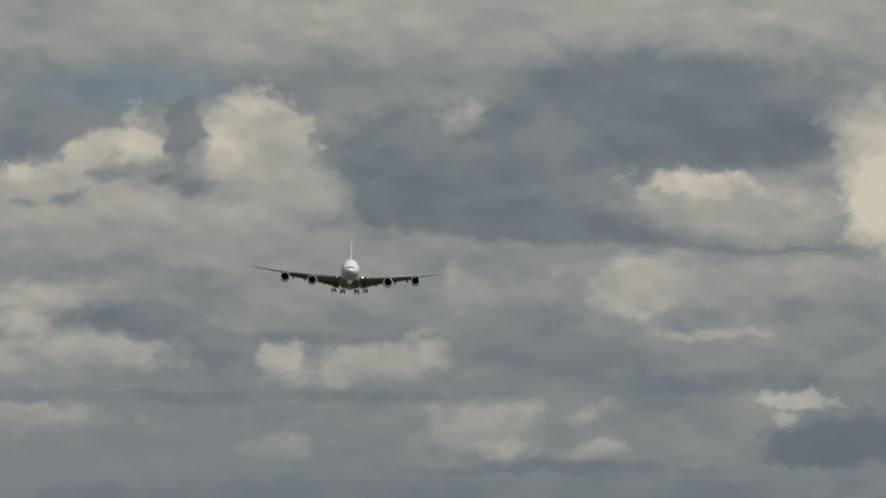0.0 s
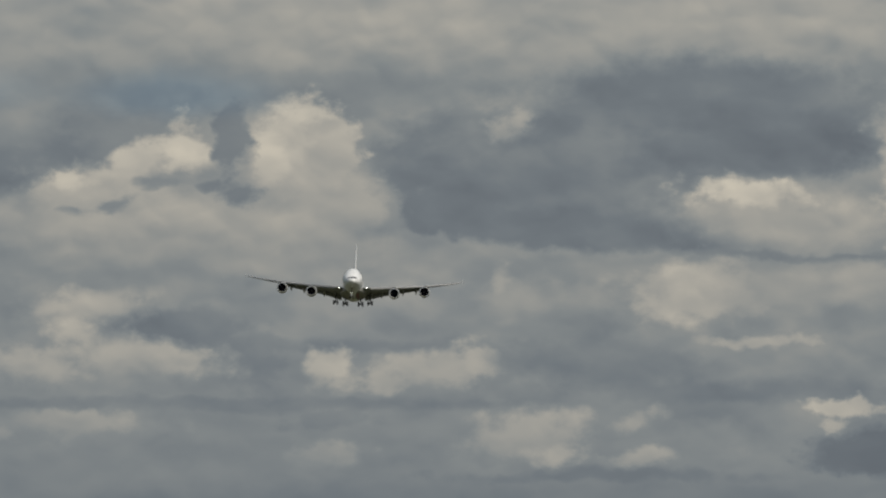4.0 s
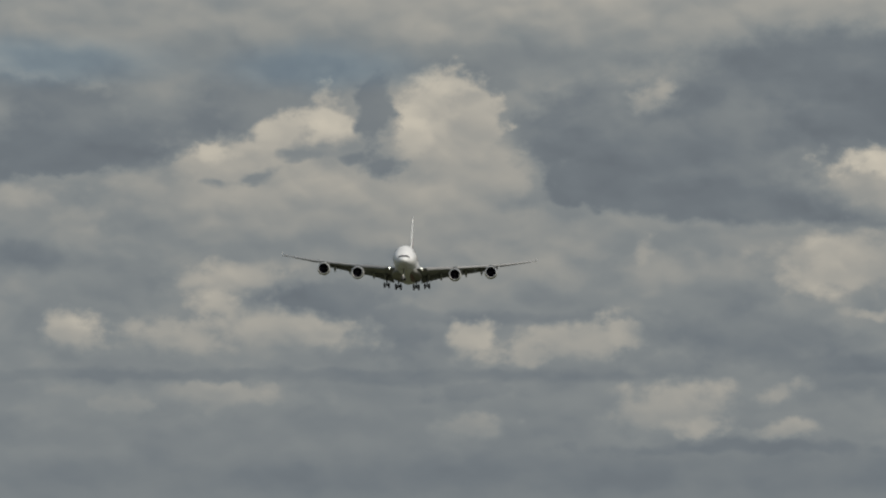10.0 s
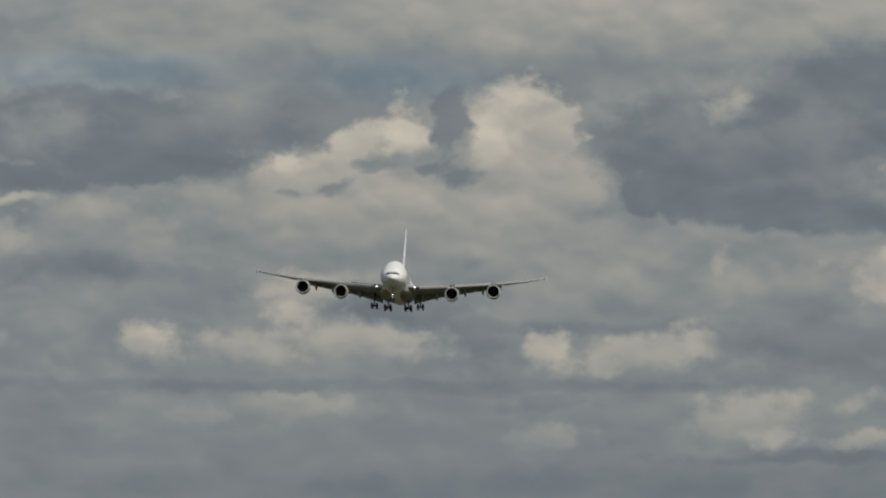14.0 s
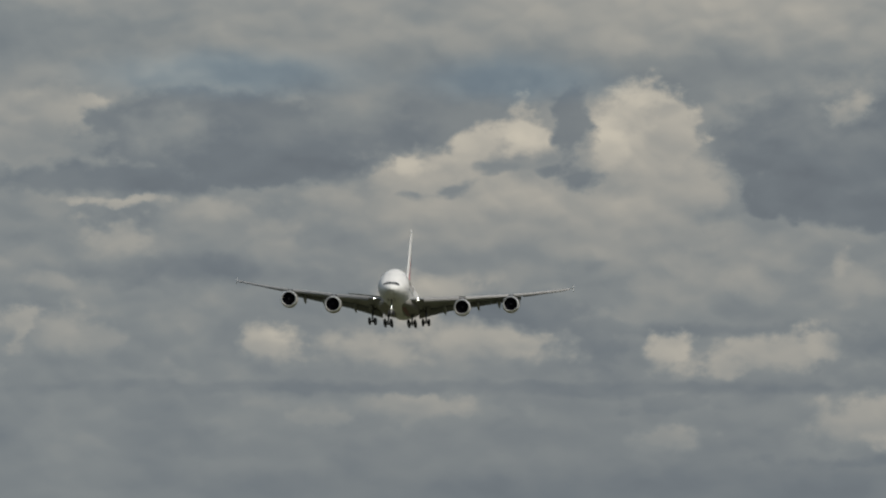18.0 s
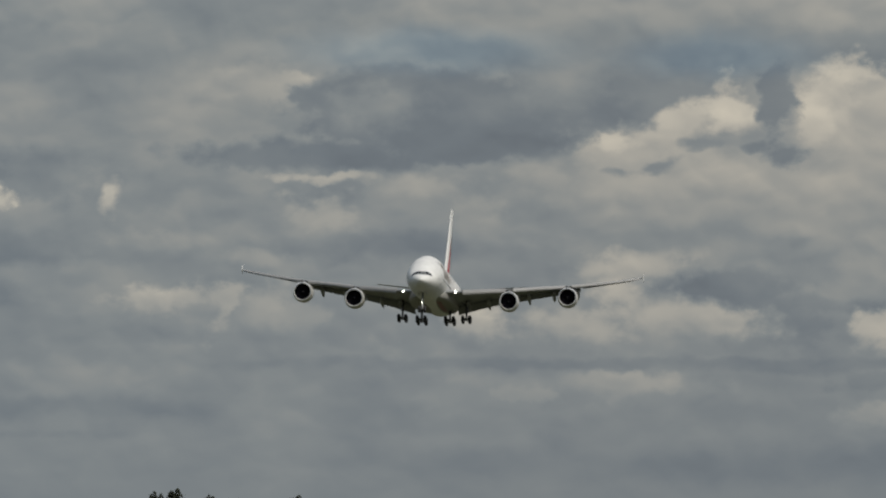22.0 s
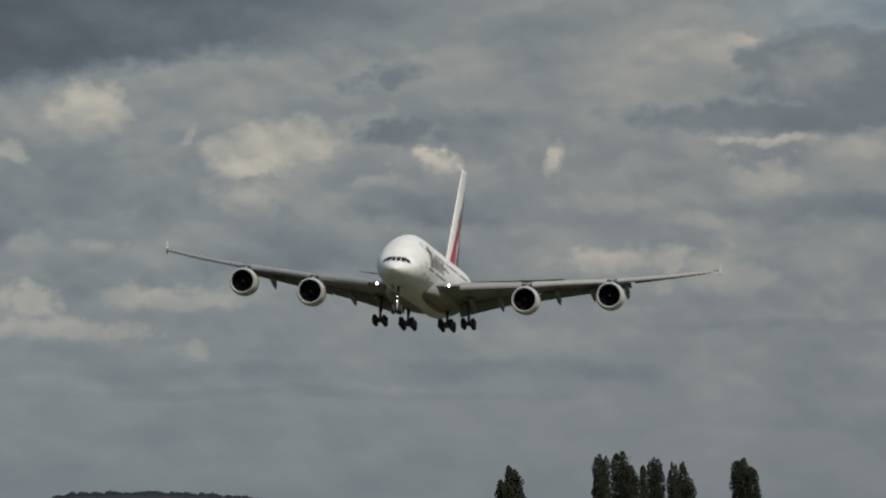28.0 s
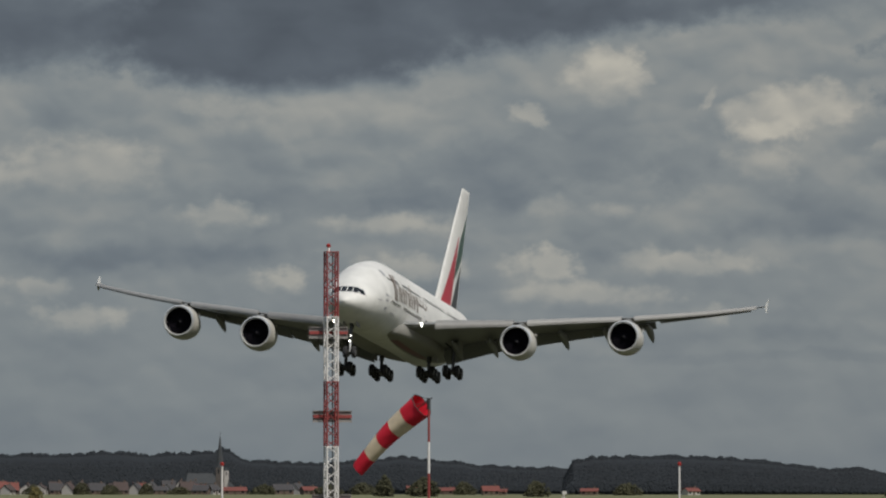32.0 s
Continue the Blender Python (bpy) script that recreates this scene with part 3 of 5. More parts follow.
WING_KEYS = [2.0, 4.2, 8.5, 14.9, 20.0, 25.7, 33.0, 39.2]
WING_LE = [17.6, 19.0, 22.2, 27.0, 30.8, 35.0, 40.5, 45.6]
WING_CH = [20.5, 19.0, 15.4, 11.4, 9.4, 7.5, 5.6, 3.9]
WING_Z = [3.4, 3.6, 4.2, 5.1, 5.95, 6.88, 8.32, 9.85]
TWIST = [3.0, 2.4, 1.7, 0.6, -0.2, -1.8, -4.6, -6.5]
WING_T = [0.13, 0.13, 0.12, 0.11, 0.105, 0.10, 0.095, 0.09]


def wing_at(y):
    return tuple(smooth_table(WING_KEYS, t, y) for t in (WING_LE, WING_CH, WING_Z, WING_T))


def foil(n=14):
    """Airfoil of unit chord: (along, height), round the section from the trailing edge over the top."""
    pts = []
    for i in range(n + 1):
        x = 0.5 * (1 + math.cos(math.pi * i / n))
        t = 5 * (0.2969 * math.sqrt(x) - 0.126 * x - 0.3516 * x**2 + 0.2843 * x**3 - 0.1015 * x**4)
        pts.append((x, t * 1.05 + 0.02 * (1 - (2 * x - 1) ** 2) / 0.12))
    low = [(x, -t + 0.04 * (1 - (2 * x - 1) ** 2) / 0.12) for x, t in pts[1:-1][::-1]]
    return pts, low


def wing_ring(y, side):
    le, ch, z, th = wing_at(y)
    up, low = foil()
    drop = math.tan(radians(smooth_table(WING_KEYS, TWIST, y)))      # washout
    ring = []
    for x, t in up:
        ring.append((-(le + x * ch), side * y, z + t * th * ch * 0.46 - x * ch * drop))
    for x, t in low:
        ring.append((-(le + x * ch), side * y, z + t * th * ch * 0.46 - x * ch * drop))
    return ring


def slat(y0, y1, side, n=6):
    secs = []
    for i in range(n + 1):
        y = y0 + (y1 - y0) * i / n
        le, ch, z, th = wing_at(y)
        c = 0.46 + 0.066 * ch
        prof = [(0.35 * c, 0.30 * c), (-0.05 * c, 0.20 * c), (-0.33 * c, -0.02 * c), (-0.42 * c, -0.24 * c), (-0.30 * c, -0.40 * c), (-0.18 * c, -0.22 * c), (0.02 * c, 0.06 * c), (0.33 * c, 0.22 * c)]
        secs.append([(-(le + a), side * y, z + b) for a, b in prof])
    return rings(secs)


def flap(y0, y1, side, n=4, drop=32, size=0.20):
    secs = []
    for i in range(n + 1):
        y = y0 + (y1 - y0) * i / n
        le, ch, z, th = wing_at(y)
        base_x, base_z = le + ch * 0.90, z - ch * 0.90 * math.tan(radians(smooth_table(WING_KEYS, TWIST, y))) - 0.10
        c, a = max(1.2, ch * size), radians(drop)
        prof = [(0, 0.02), (0.08, 0.075), (0.3, 0.09), (0.7, 0.045), (1.0, 0.004), (1.0, -0.004), (0.7, -0.03), (0.3, -0.06), (0.08, -0.05)]
        secs.append([(-(base_x + c * (p * math.cos(a) + q * math.sin(a))), side * y, base_z + c * (-p * math.sin(a) + q * math.cos(a))) for p, q in prof])
    return rings(secs)


def canoe(y, side, length=6.5, rad=0.42):
    le, ch, z, th = wing_at(y)
    secs = []
    for i in range(11):
        f = i / 10
        r = rad * max(0.03, math.sin(math.pi * min(1, f * 0.92 + 0.08)) ** 0.7)
        x = le + ch * 0.52 + length * f
        zc = z - ch * 0.52 * math.tan(radians(2.2)) - (0.40 if y > 12 else 0.75) - (0.6 * f + 1.5 * max(0, f - 0.45) ** 1.2)
        secs.append([(-x, side * y + 0.95 * r * math.cos(2 * math.pi * j / 10), zc + 1.25 * r * math.sin(2 * math.pi * j / 10)) for j in range(10)])
    return rings(secs)


def wheel(parent, x, y, z, r=0.70, w=0.52):
    prof = [(-w / 2, r * 0.55), (-w / 2, r * 0.86), (-w * 0.40, r * 0.96), (-w * 0.2, r), (0, r * 1.005), (w * 0.2, r), (w * 0.40, r * 0.96), (w / 2, r * 0.86), (w / 2, r * 0.55)]
    v, f = turned(prof, 22, "y")
    t = shape("tyre", [(a + x, b + y, c + z) for a, b, c in v], f, RUBBER, parent)
    prof = [(-w * 0.42, 0.02), (-w * 0.42, r * 0.5), (-w * 0.30, r * 0.56), (w * 0.30, r * 0.56), (w * 0.42, r * 0.5), (w * 0.42, 0.02)]
    v, f = turned(prof, 14, "y")
    shape("rim", [(a + x, b + y, c + z) for a, b, c in v], f, HUB, parent)
    return t


def main_gear(plane, s, y, axles, gauge, top):
    """A leg with a tilted truck of wheels: front wheels hang higher or lower with the truck."""
    z = -0.25
    leg, f = rod((-s, y, top), (-s, y, z + 1.35), 0.27, n=12)
    gear = shape("landing_gear", leg, f, STEEL, plane, "steel main gear leg, extended")
    v, f = rod((-s, y, z + 1.6), (-s, y, z), 0.19, n=12)
    shape("oleo", v, f, STEEL, gear)
    half = (axles - 1) * 0.85
    tilt = math.tan(radians(4))
    v, f = rod((-s + half, y, z + half * tilt), (-s - half, y, z - half * tilt), 0.2, n=10)
    shape("bogie_beam", v, f, STEEL, gear)
    for k in range(axles):
        dx = half - k * 1.7
        v, f = rod((-s + dx, y - gauge / 2, z + dx * tilt), (-s + dx, y + gauge / 2, z + dx * tilt), 0.11)
        shape("axle", v, f, STEEL, gear)
        for e in (-1, 1):
            wheel(gear, -s + dx, y + e * gauge / 2, z + dx * tilt)
    v, f = joined(rod((-s, y, z + 2.6), (-s + 1.9, y, top), 0.11), rod((-s, y, z + 2.6), (-s, y * 0.62, top), 0.1),
                  rod((-s - 0.3, y, z + 0.9), (-s - 0.75, y, z + 1.7), 0.06), rod((-s - 0.75, y, z + 1.7), (-s - 0.3, y, z + 2.5), 0.06))
    shape("side_brace", v, f, STEEL, gear)
    out = 1 if y > 0 else -1
    v, f = block(-s - 1.1, -s + 1.1, y + out * 0.72, y + out * 0.78, top - 2.0, top - 0.3)
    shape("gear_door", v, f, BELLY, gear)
    return gear


def engine(plane, s, y, z):
    move = lambda vf: ([(a - s, b + y, c + z) for a, b, c in vf[0]], vf[1])
    lip = [(-0.30, 1.50), (-0.12, 1.52), (0.0, 1.57), (0.06, 1.63), (0.05, 1.70), (-0.05, 1.755), (-0.30, 1.825)]
    body = [(-0.30, 1.825), (-0.65, 1.89), (-1.2, 1.95), (-1.9, 1.97), (-3.0, 1.90), (-4.1, 1.72), (-4.9, 1.52), (-4.88, 1.46), (-3.6, 1.5)]
    v, f = move(turned(body, 40))
    eng = shape("engine", v, f, COWL, plane, "pale grey turbofan nacelle with bare metal lip")
    v, f = move(turned(lip, 40))
    shape("intake_lip", v, f, CHROME, eng, "polished bare metal intake ring")
    v, f = move(turned([(-0.30, 1.50), (-0.8, 1.47), (-1.5, 1.48), (-1.52, 0.02)], 40))
    shape("intake_duct", v, f, DUCT, eng, "intake duct, its shade put into the dark colour")
    for k in range(24):
        a = 2 * math.pi * k / 24
        row = []
        for r, tw in ((0.45, 0.35), (0.95, 0.7), (1.45, 1.0)):
            for e in (-1, 1):
                da, dx = 0.16 * e * (1 if r < 1 else 0.85), 0.12 * tw * e
                row.append((-1.25 + dx, r * math.cos(a + da * 0.75), r * math.sin(a + da * 0.75)))
        v, f = move((row, [(0, 1, 3, 2), (2, 3, 5, 4)]))
        shape("fan_blade", v, f, BLADE, eng)
    v, f = move(turned([(-0.62, 0.01), (-0.72, 0.14), (-0.95, 0.32), (-1.3, 0.47)], 20))
    shape("spinner", v, f, DUCT, eng)
    v, f = move(turned([(-0.60, 0.01), (-0.66, 0.07), (-0.71, 0.12), (-0.72, 0.11)], 14))
    shape("spinner_mark", v, f, STEEL, eng, "pale mark on the spinner")
    v, f = move(turned([(-3.9, 1.15), (-5.2, 1.02), (-6.3, 0.72), (-6.3, 0.5), (-7.4, 0.06)], 24))
    shape("core_cowl", v, f, STEEL, eng)
    le, ch, wz, th = wing_at(abs(y))
    secs = []
    for x, zl, zh, w in ((-1.2, 1.7, 1.98, 0.08), (-2.4, 1.3, 2.12, 0.22), (-3.8, 1.2, wz - z - 0.05, 0.26), (-6.0, 0.9, wz - z - 0.15, 0.26), (-8.6, wz - z - 1.0, wz - z - 0.5, 0.10)):
        secs.append([(x - s, y + w * e, z + zz) for e, zz in ((-1, zl), (1, zl), (1, zh), (0.4, zh + 0.08), (-0.4, zh + 0.08), (-1, zh))])
    v, f = rings(secs)
    shape("pylon", v, f, WING, eng)
    v, f = patch([[(-s - x, y + e * (r + 0.25) * math.cos(0.5), z + (r + 0.25) * math.sin(0.5) - 0.2 + q) for x, r in ((1.5, 1.95), (2.7, 1.92))] for e in (1,) for q in (0, 0.28)])
    shape("strake", v, f, COWL, eng)
    return eng


def build_airliner():
    plane = new("airliner")
    tagged(plane, "white four-engined double-deck airliner, gear and flaps down", "airliner")
    # body
    secs = []
    ss = [0.0, 0.08, 0.2, 0.4, 0.7, 1.1, 1.6, 2.2, 2.9, 3.7, 4.6, 5.6, 6.8, 8.2, 9.8, 11.6, 13.5, 16, 20, 24, 28, 32, 36, 40, 44, 47, 50, 53, 56, 59, 62, 65, 68, 70.5, 72.0, 72.7]
    for s in ss:
        secs.append([hull_point(s, 360 * j / 56) for j in range(56)])
    v, f = rings(secs)
    shape("fuselage", v, f, WHITE, plane, "glossy white double-deck body", sharp=60)
    # belly fairing round the wing roots
    secs = []
    for i in range(21):
        q = i / 20
        s = 15.5 + 31.5 * q
        k = math.sin(math.pi * q) ** 0.5 if 0 < q < 1 else 0.0
        top, low, wid, cen = hull(s)
        hw, bot, tp = wid * 0.55 + k * 2.65, -3.6 - 0.5 * k, -2.4 + 0.7 * k
        ring = []
        for j in range(28):
            a = 2 * math.pi * j / 28
            c, sn = math.cos(a), math.sin(a)
            e = 0.46
            ring.append((-s, hw * math.copysign(abs(sn) ** e, sn), MID + (tp + bot) / 2 + (tp - bot) / 2 * math.copysign(abs(c) ** e, c)))
        secs.append(ring)
    v, f = rings(secs)
    shape("belly_fairing", v, f, BELLY, plane, "belly fairing, grey darkened for the shade beneath", sharp=60)
    # cockpit glazing
    for e in (-1, 1):
        for y0, y1, z0, z1, k in ((0.06, 0.60, -0.78, -0.10, 0.0), (0.74, 1.26, -0.80, -0.12, 0.10), (1.42, 1.98, -0.86, -0.22, 0.40)):
            v, f = patch([[front_point(e * (y0 + (y1 - y0) * (i / 4) - k * (j / 3) * 0.9), z0 + (z1 - z0) * j / 3 - k * i / 8) for i in range(5)] for j in range(4)])
            shape("cockpit_window", v, f, GLASS, plane, "dark cockpit window pane")
    # cabin windows, doors and marks on both sides
    for left in (True, False):
        for z, s0, s1 in ((-0.85, 8.2, 60.0), (1.75, 9.0, 52.0)):
            s = s0
            while s < s1:
                if not any(abs(s - d) < 0.9 for d in (8.4, 15.2, 27.6, 42.0, 53.0)):
                    v, f = side_patch(s - 0.13, s + 0.13, z - 0.18, z + 0.18, left, ns=1, nz=1)
                    shape("cabin_window", v, f, GLASS, plane, smooth=False)
                s += 0.62
        for s, z in ((8.4, -1.2), (15.2, -1.2), (27.6, -1.2), (42.0, -1.2), (53.0, -1.1), (13.0, 1.5), (27.0, 1.5), (41.0, 1.5)):
            v, f = joined(side_patch(s - 0.56, s - 0.52, z - 1.0, z + 0.9, left, ns=1), side_patch(s + 0.52, s + 0.56, z - 1.0, z + 0.9, left, ns=1),
                          side_patch(s - 0.52, s + 0.52, z + 0.86, z + 0.9, left, nz=1), side_patch(s - 0.52, s + 0.52, z - 1.0, z - 0.96, left, nz=1))
            shape("door_outline", v, f, INK, plane)
        # the operator's gold lettering as plain bars
        for s, w, z0, z1 in ((10.2, 0.75, -0.5, 2.4), (11.5, 0.5, -0.5, 2.4), (13.3, 0.45, -0.3, 1.5), (14.5, 0.45, -0.3, 1.45), (15.7, 0.45, -0.3, 1.4), (17.1, 0.5, -0.3, 1.4), (18.6, 0.45, -0.3, 1.4), (19.4, 0.4, 0.9, 1.4),
                              (20.8, 0.6, -0.3, 1.35), (22.0, 0.35, -0.3, 1.35), (23.3, 0.5, -0.3, 2.3), (25.0, 0.6, -0.3, 1.35), (26.0, 0.35, 0.4, 1.3), (27.5, 0.7, -0.4, 1.4)):
            s, w = 11.1 + (s - 10.2) * 0.72, w * 0.85
            v, f = side_patch(s - w / 2, s + w / 2, z0, z1, left, lean=0.15, off=0.045)
            shape("gold_bar", v, f, GOLD, plane, "dull gold bar of the body lettering")
        for s, w, z0, z1 in ((24.6, 0.2, 0.5, 1.5), (25.2, 0.9, 0.5, 0.75), (26.0, 0.2, 0.5, 1.7), (26.7, 0.8, 0.5, 0.75), (27.5, 0.22, 0.6, 1.4), (28.4, 0.8, 0.4, 0.65), (29.2, 0.2, 0.5, 1.5)):
            v, f = side_patch(s - w / 2, s + w / 2, z0, z1, left, off=0.045)
            shape("gold_bar", v, f, GOLD, plane, "dull gold bar of the body lettering")
        for s, z, w, h in ((7.4, -0.3, 0.8, 0.25), (7.4, -0.9, 0.8, 0.25), (7.4, -1.8, 0.8, 0.3), (9.2, 2.3, 0.7, 0.6), (11.0, -2.0, 2.4, 0.14), (5.2, -1.1, 1.2, 0.06)):
            v, f = side_patch(s - w / 2, s + w / 2, z - h / 2, z + h / 2, left, ns=3, nz=2)
            shape("side_mark", v, f, INK, plane)
    # red shape on the belly fairing
    v, f = patch([[(-(20 + 19 * i / 10), y, MID - 3.6 - 0.5 * math.sin(math.pi * ((20 + 19 * i / 10) - 15.5) / 31.5) ** 0.5 - 0.02) for i in range(11)] for y in (1.3, 2.3)])
    shape("belly_mark", v, f, DEEP_RED, plane, "red band along the belly")
    # wings
    for side in (-1, 1):
        ys = [2.0, 3.2, 4.2, 6, 8.5, 11.5, 14.9, 17.5, 20, 23, 25.7, 29, 33, 36.5, 39.2]
        v, f = rings([wing_ring(y, side) for y in ys])
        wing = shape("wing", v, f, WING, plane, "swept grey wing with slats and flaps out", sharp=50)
        for y0, y1 in ((6.4, 14.1), (15.5, 25.0), (26.3, 38.7)):
            v, f = slat(y0, y1, side)
            shape("slat", v, f, SLAT if y0 > 10 else DROOP, wing, "light grey drooped slat" if y0 > 10 else "grey drooped leading edge", sharp=50)
        for y0, y1, d in ((4.2, 13.8, 24), (13.84, 20.7, 27), (20.74, 27.5, 27)):
            v, f = flap(y0, y1, side, drop=d)
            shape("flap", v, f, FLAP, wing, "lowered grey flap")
        v, f = flap(28.0, 37.5, side, drop=3, size=0.18)
        shape("aileron", v, f, FLAP, wing)
        for y in (6.6, 10.4, 17.9, 22.6, 27.0):
            v, f = canoe(y, side, 7.0 if y < 20 else 5.6)
            shape("flap_track_fairing", v, f, WING, wing)
        le, ch, z, th = wing_at(39.2)
        secs = []
        for h, a, b in ((-0.65, 2.5, 3.0), (-0.4, 2.0, 3.2), (-0.1, 1.6, 3.4), (0.4, 2.2, 3.5), (1.0, 2.9, 3.6)):
            yy = side * (39.35 + 0.12 * abs(h))
            secs.append([(-(le + a), yy, z + 0.25 + h), (-(le + (a + b) / 2), yy + 0.07, z + 0.25 + h), (-(le + b), yy, z + 0.25 + h), (-(le + (a + b) / 2), yy - 0.07, z + 0.25 + h)])
        v, f = rings(secs)
        shape("wingtip_fence", v, f, WHITE, wing, "small white wingtip fence")
        # light set into the root's leading edge
        le, ch, z, th = wing_at(5.0)
        v, f = rings([[(0.02, -0.08, -0.18), (0.02, 0.08, -0.18), (0.02, 0.08, 0.18), (0.02, -0.08, 0.18)], [(0.17, -0.055, -0.14), (0.17, 0.055, -0.14), (0.20, 0.055, 0.14), (0.20, -0.055, 0.14)]])
        shape("landing_light", [(a - le + 0.12, b + side * 5.0, c + z - 0.02) for a, b, c in v], f, LAMP, wing, "lit landing light")
        # tailplane
        secs = []
        up, low = foil(10)
        for y, l, c, zz in ((0.5, 58.6, 10.4, 8.1), (3.0, 60.3, 9.0, 8.35), (8.0, 64.0, 6.6, 9.05), (14.8, 69.1, 3.4, 10.1)):
            secs.append([(-(l + x * c), side * y, zz + t * 0.026 * c + x * c * 0.05) for x, t in up + low])
        v, f = rings(secs)
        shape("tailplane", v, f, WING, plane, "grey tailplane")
        for s, y in ((31.64, 25.7),):
            engine(plane, s, side * y, 4.44)
        engine(plane, 23.69, side * 14.9, 2.63)
        main_gear(plane, 32.8, side * 6.2, 2, 1.35, 4.0)
        main_gear(plane, 36.2, side * 2.75, 3, 1.5, 3.2)
    # fin: rings from root to tip, and the flag colours laid on it
    def fin_at(h):
        return 50.6 + 13.2 * h + 0.6 * h * h, 14.0 - 9.2 * h, 9.2 + 15.7 * h, 0.066 - 0.006 * h

    def fin_point(h, x, e, off=0.02):
        s, c, z, t = fin_at(h)
        th = 5 * (0.2969 * math.sqrt(x) - 0.126 * x - 0.3516 * x**2 + 0.2843 * x**3 - 0.1015 * x**4)
        return (-(s + x * c), e * (th * t * c + off), z)
    secs = []
    for h in (0, 0.15, 0.3, 0.5, 0.7, 0.85, 0.95, 0.99, 1.0):
        k = 1.0 if h < 0.96 else (0.75 if h < 0.995 else 0.3)
        xs = [0.5 * (1 - math.cos(math.pi * i / 12)) for i in range(13)]
        secs.append([tuple(np.multiply(fin_point(h, x, 1, 0), (1, k, 1))) for x in xs] + [tuple(np.multiply(fin_point(h, x, -1, 0), (1, k, 1))) for x in xs[1:-1][::-1]])
    v, f = rings(secs)
    fin = shape("fin", v, f, WHITE, plane, "white fin with red, green and black swoosh", sharp=50)
    for e in (-1, 1):
        def sweep(lo, hi, h0, h1):
            rows = []
            for i in range(13):
                h = h0 + (h1 - h0) * i / 12
                a, b = lo(h), hi(h)
                rows.append([fin_point(h, a + (b - a) * j / 6, e) for j in range(7)])
            return patch(rows)
        v, f = sweep(lambda h: 0.08 + 0.58 * h, lambda h: 0.58 - 0.31 * h * h, 0.02, 0.61)
        shape("red_band", v, f, RED, fin, "red swoosh on the fin")
        v, f = sweep(lambda h: float(np.interp(h, (0.28, 0.4, 0.58, 0.7, 0.82), (0.57, 0.555, 0.58, 0.76, 0.955))), lambda h: float(np.interp(h, (0.28, 0.39, 0.48), (0.59, 0.80, 0.97))), 0.28, 0.82)
        shape("green_band", v, f, GREEN, fin, "dark green swoosh on the fin")
        v, f = sweep(lambda h: float(np.interp(h, (0.0, 0.1, 0.2, 0.3, 0.42), (0.60, 0.64, 0.71, 0.80, 0.96))), lambda h: float(np.interp(h, (0.0, 0.08), (0.90, 0.97))), 0.01, 0.42)
        shape("black_band", v, f, BLACK, fin, "black swoosh on the fin")
        v, f = patch([[fin_point(h, x, e, 0.012) for x in (0.715, 0.722)] for h in (0.0, 0.25, 0.5, 0.75, 0.97)])
        shape("rudder_gap", v, f, INK, fin)
    # nose gear
    v, f = rod((-5.2, 0, 2.3), (-5.1, 0, 0.1), 0.17, n=12)
    gear = shape("nose_gear", v, f, STEEL, plane, "steel nose gear leg, extended")
    v, f = rod((-5.1, 0, 0.6), (-5.08, 0, -1.2), 0.12, n=10)
    shape("oleo", v, f, CHROME, gear)
    v, f = rod((-5.1, 0, 0.9), (-6.8, 0, 2.2), 0.1)
    shape("drag_brace", v, f, STEEL, gear)
    v, f = rod((-5.08, -0.45, -1.2), (-5.08, 0.45, -1.2), 0.09)
    shape("axle", v, f, STEEL, gear)
    for e in (-1, 1):
        wheel(gear, -5.08, e * 0.48, -1.2, 0.63, 0.45)
        v, f = block(-6.3, -4.1, e * 0.74 - 0.03, e * 0.74 + 0.03, 1.6, 2.1)
        shape("gear_door", v, f, BELLY, gear)
        v, f = turned([(0.10, 0.01), (0.08, 0.06), (0.0, 0.09), (-0.1, 0.08)], 12)
        shape("taxi_light", [(a - 4.85, 0.6 * b + e * 0.05, 0.6 * c + 0.30 + e * 0.28) for a, b, c in v], f, LAMP if e < 0 else LAMP_DIM, gear, "lit nose gear lamp")
    return plane


airliner = build_airliner()

# ---- the airfield and the country behind it ----
def place(u, d, z=0.0):
    """A spot d metres from the lens, u sky units clockwise from +y."""
    a = u / 126.0
    return Vector((d * math.sin(a), d * math.cos(a), z))


GRASS = material("airfield_grass", (0.04, 0.048, 0.02), 0.9, vary=0.35, grain=0.03, second=(0.08, 0.08, 0.034))
MAST_RED = material("mast_red", (0.25, 0.045, 0.042), 0.5, vary=0.2, grain=6)
MAST_WHITE = material("mast_white", (0.72, 0.70, 0.68), 0.5, vary=0.12, grain=6)
PANEL = material("panel_grey", (0.24, 0.225, 0.215), 0.5)
SOCK_RED = material("sock_red", (0.72, 0.014, 0.04), 0.8, vary=0.12, grain=5, bump=0.3)
SOCK_CREAM = material("sock_cream", (0.76, 0.63, 0.45), 0.8, vary=0.12, grain=5, bump=0.3)
CONCRETE = material("concrete", (0.42, 0.41, 0.39), 0.85, vary=0.15, grain=4)
BEACON = material("beacon_red", (0.32, 0.025, 0.02), 0.3)
LEAF_POPLAR = material("poplar_leaves", (0.020, 0.025, 0.014), 1.0, vary=0.3, grain=0.3, second=(0.028, 0.033, 0.017))
# distance haze is put into the next two leaf colours as a blue tint
LEAF_FOREST = material("hazed_forest_leaves", (0.016, 0.0205, 0.026), 1.0, vary=0.2, grain=0.3)
LEAF_FAR = material("hazed_ridge_leaves", (0.021, 0.027, 0.030), 1.0, vary=0.2, grain=0.05)
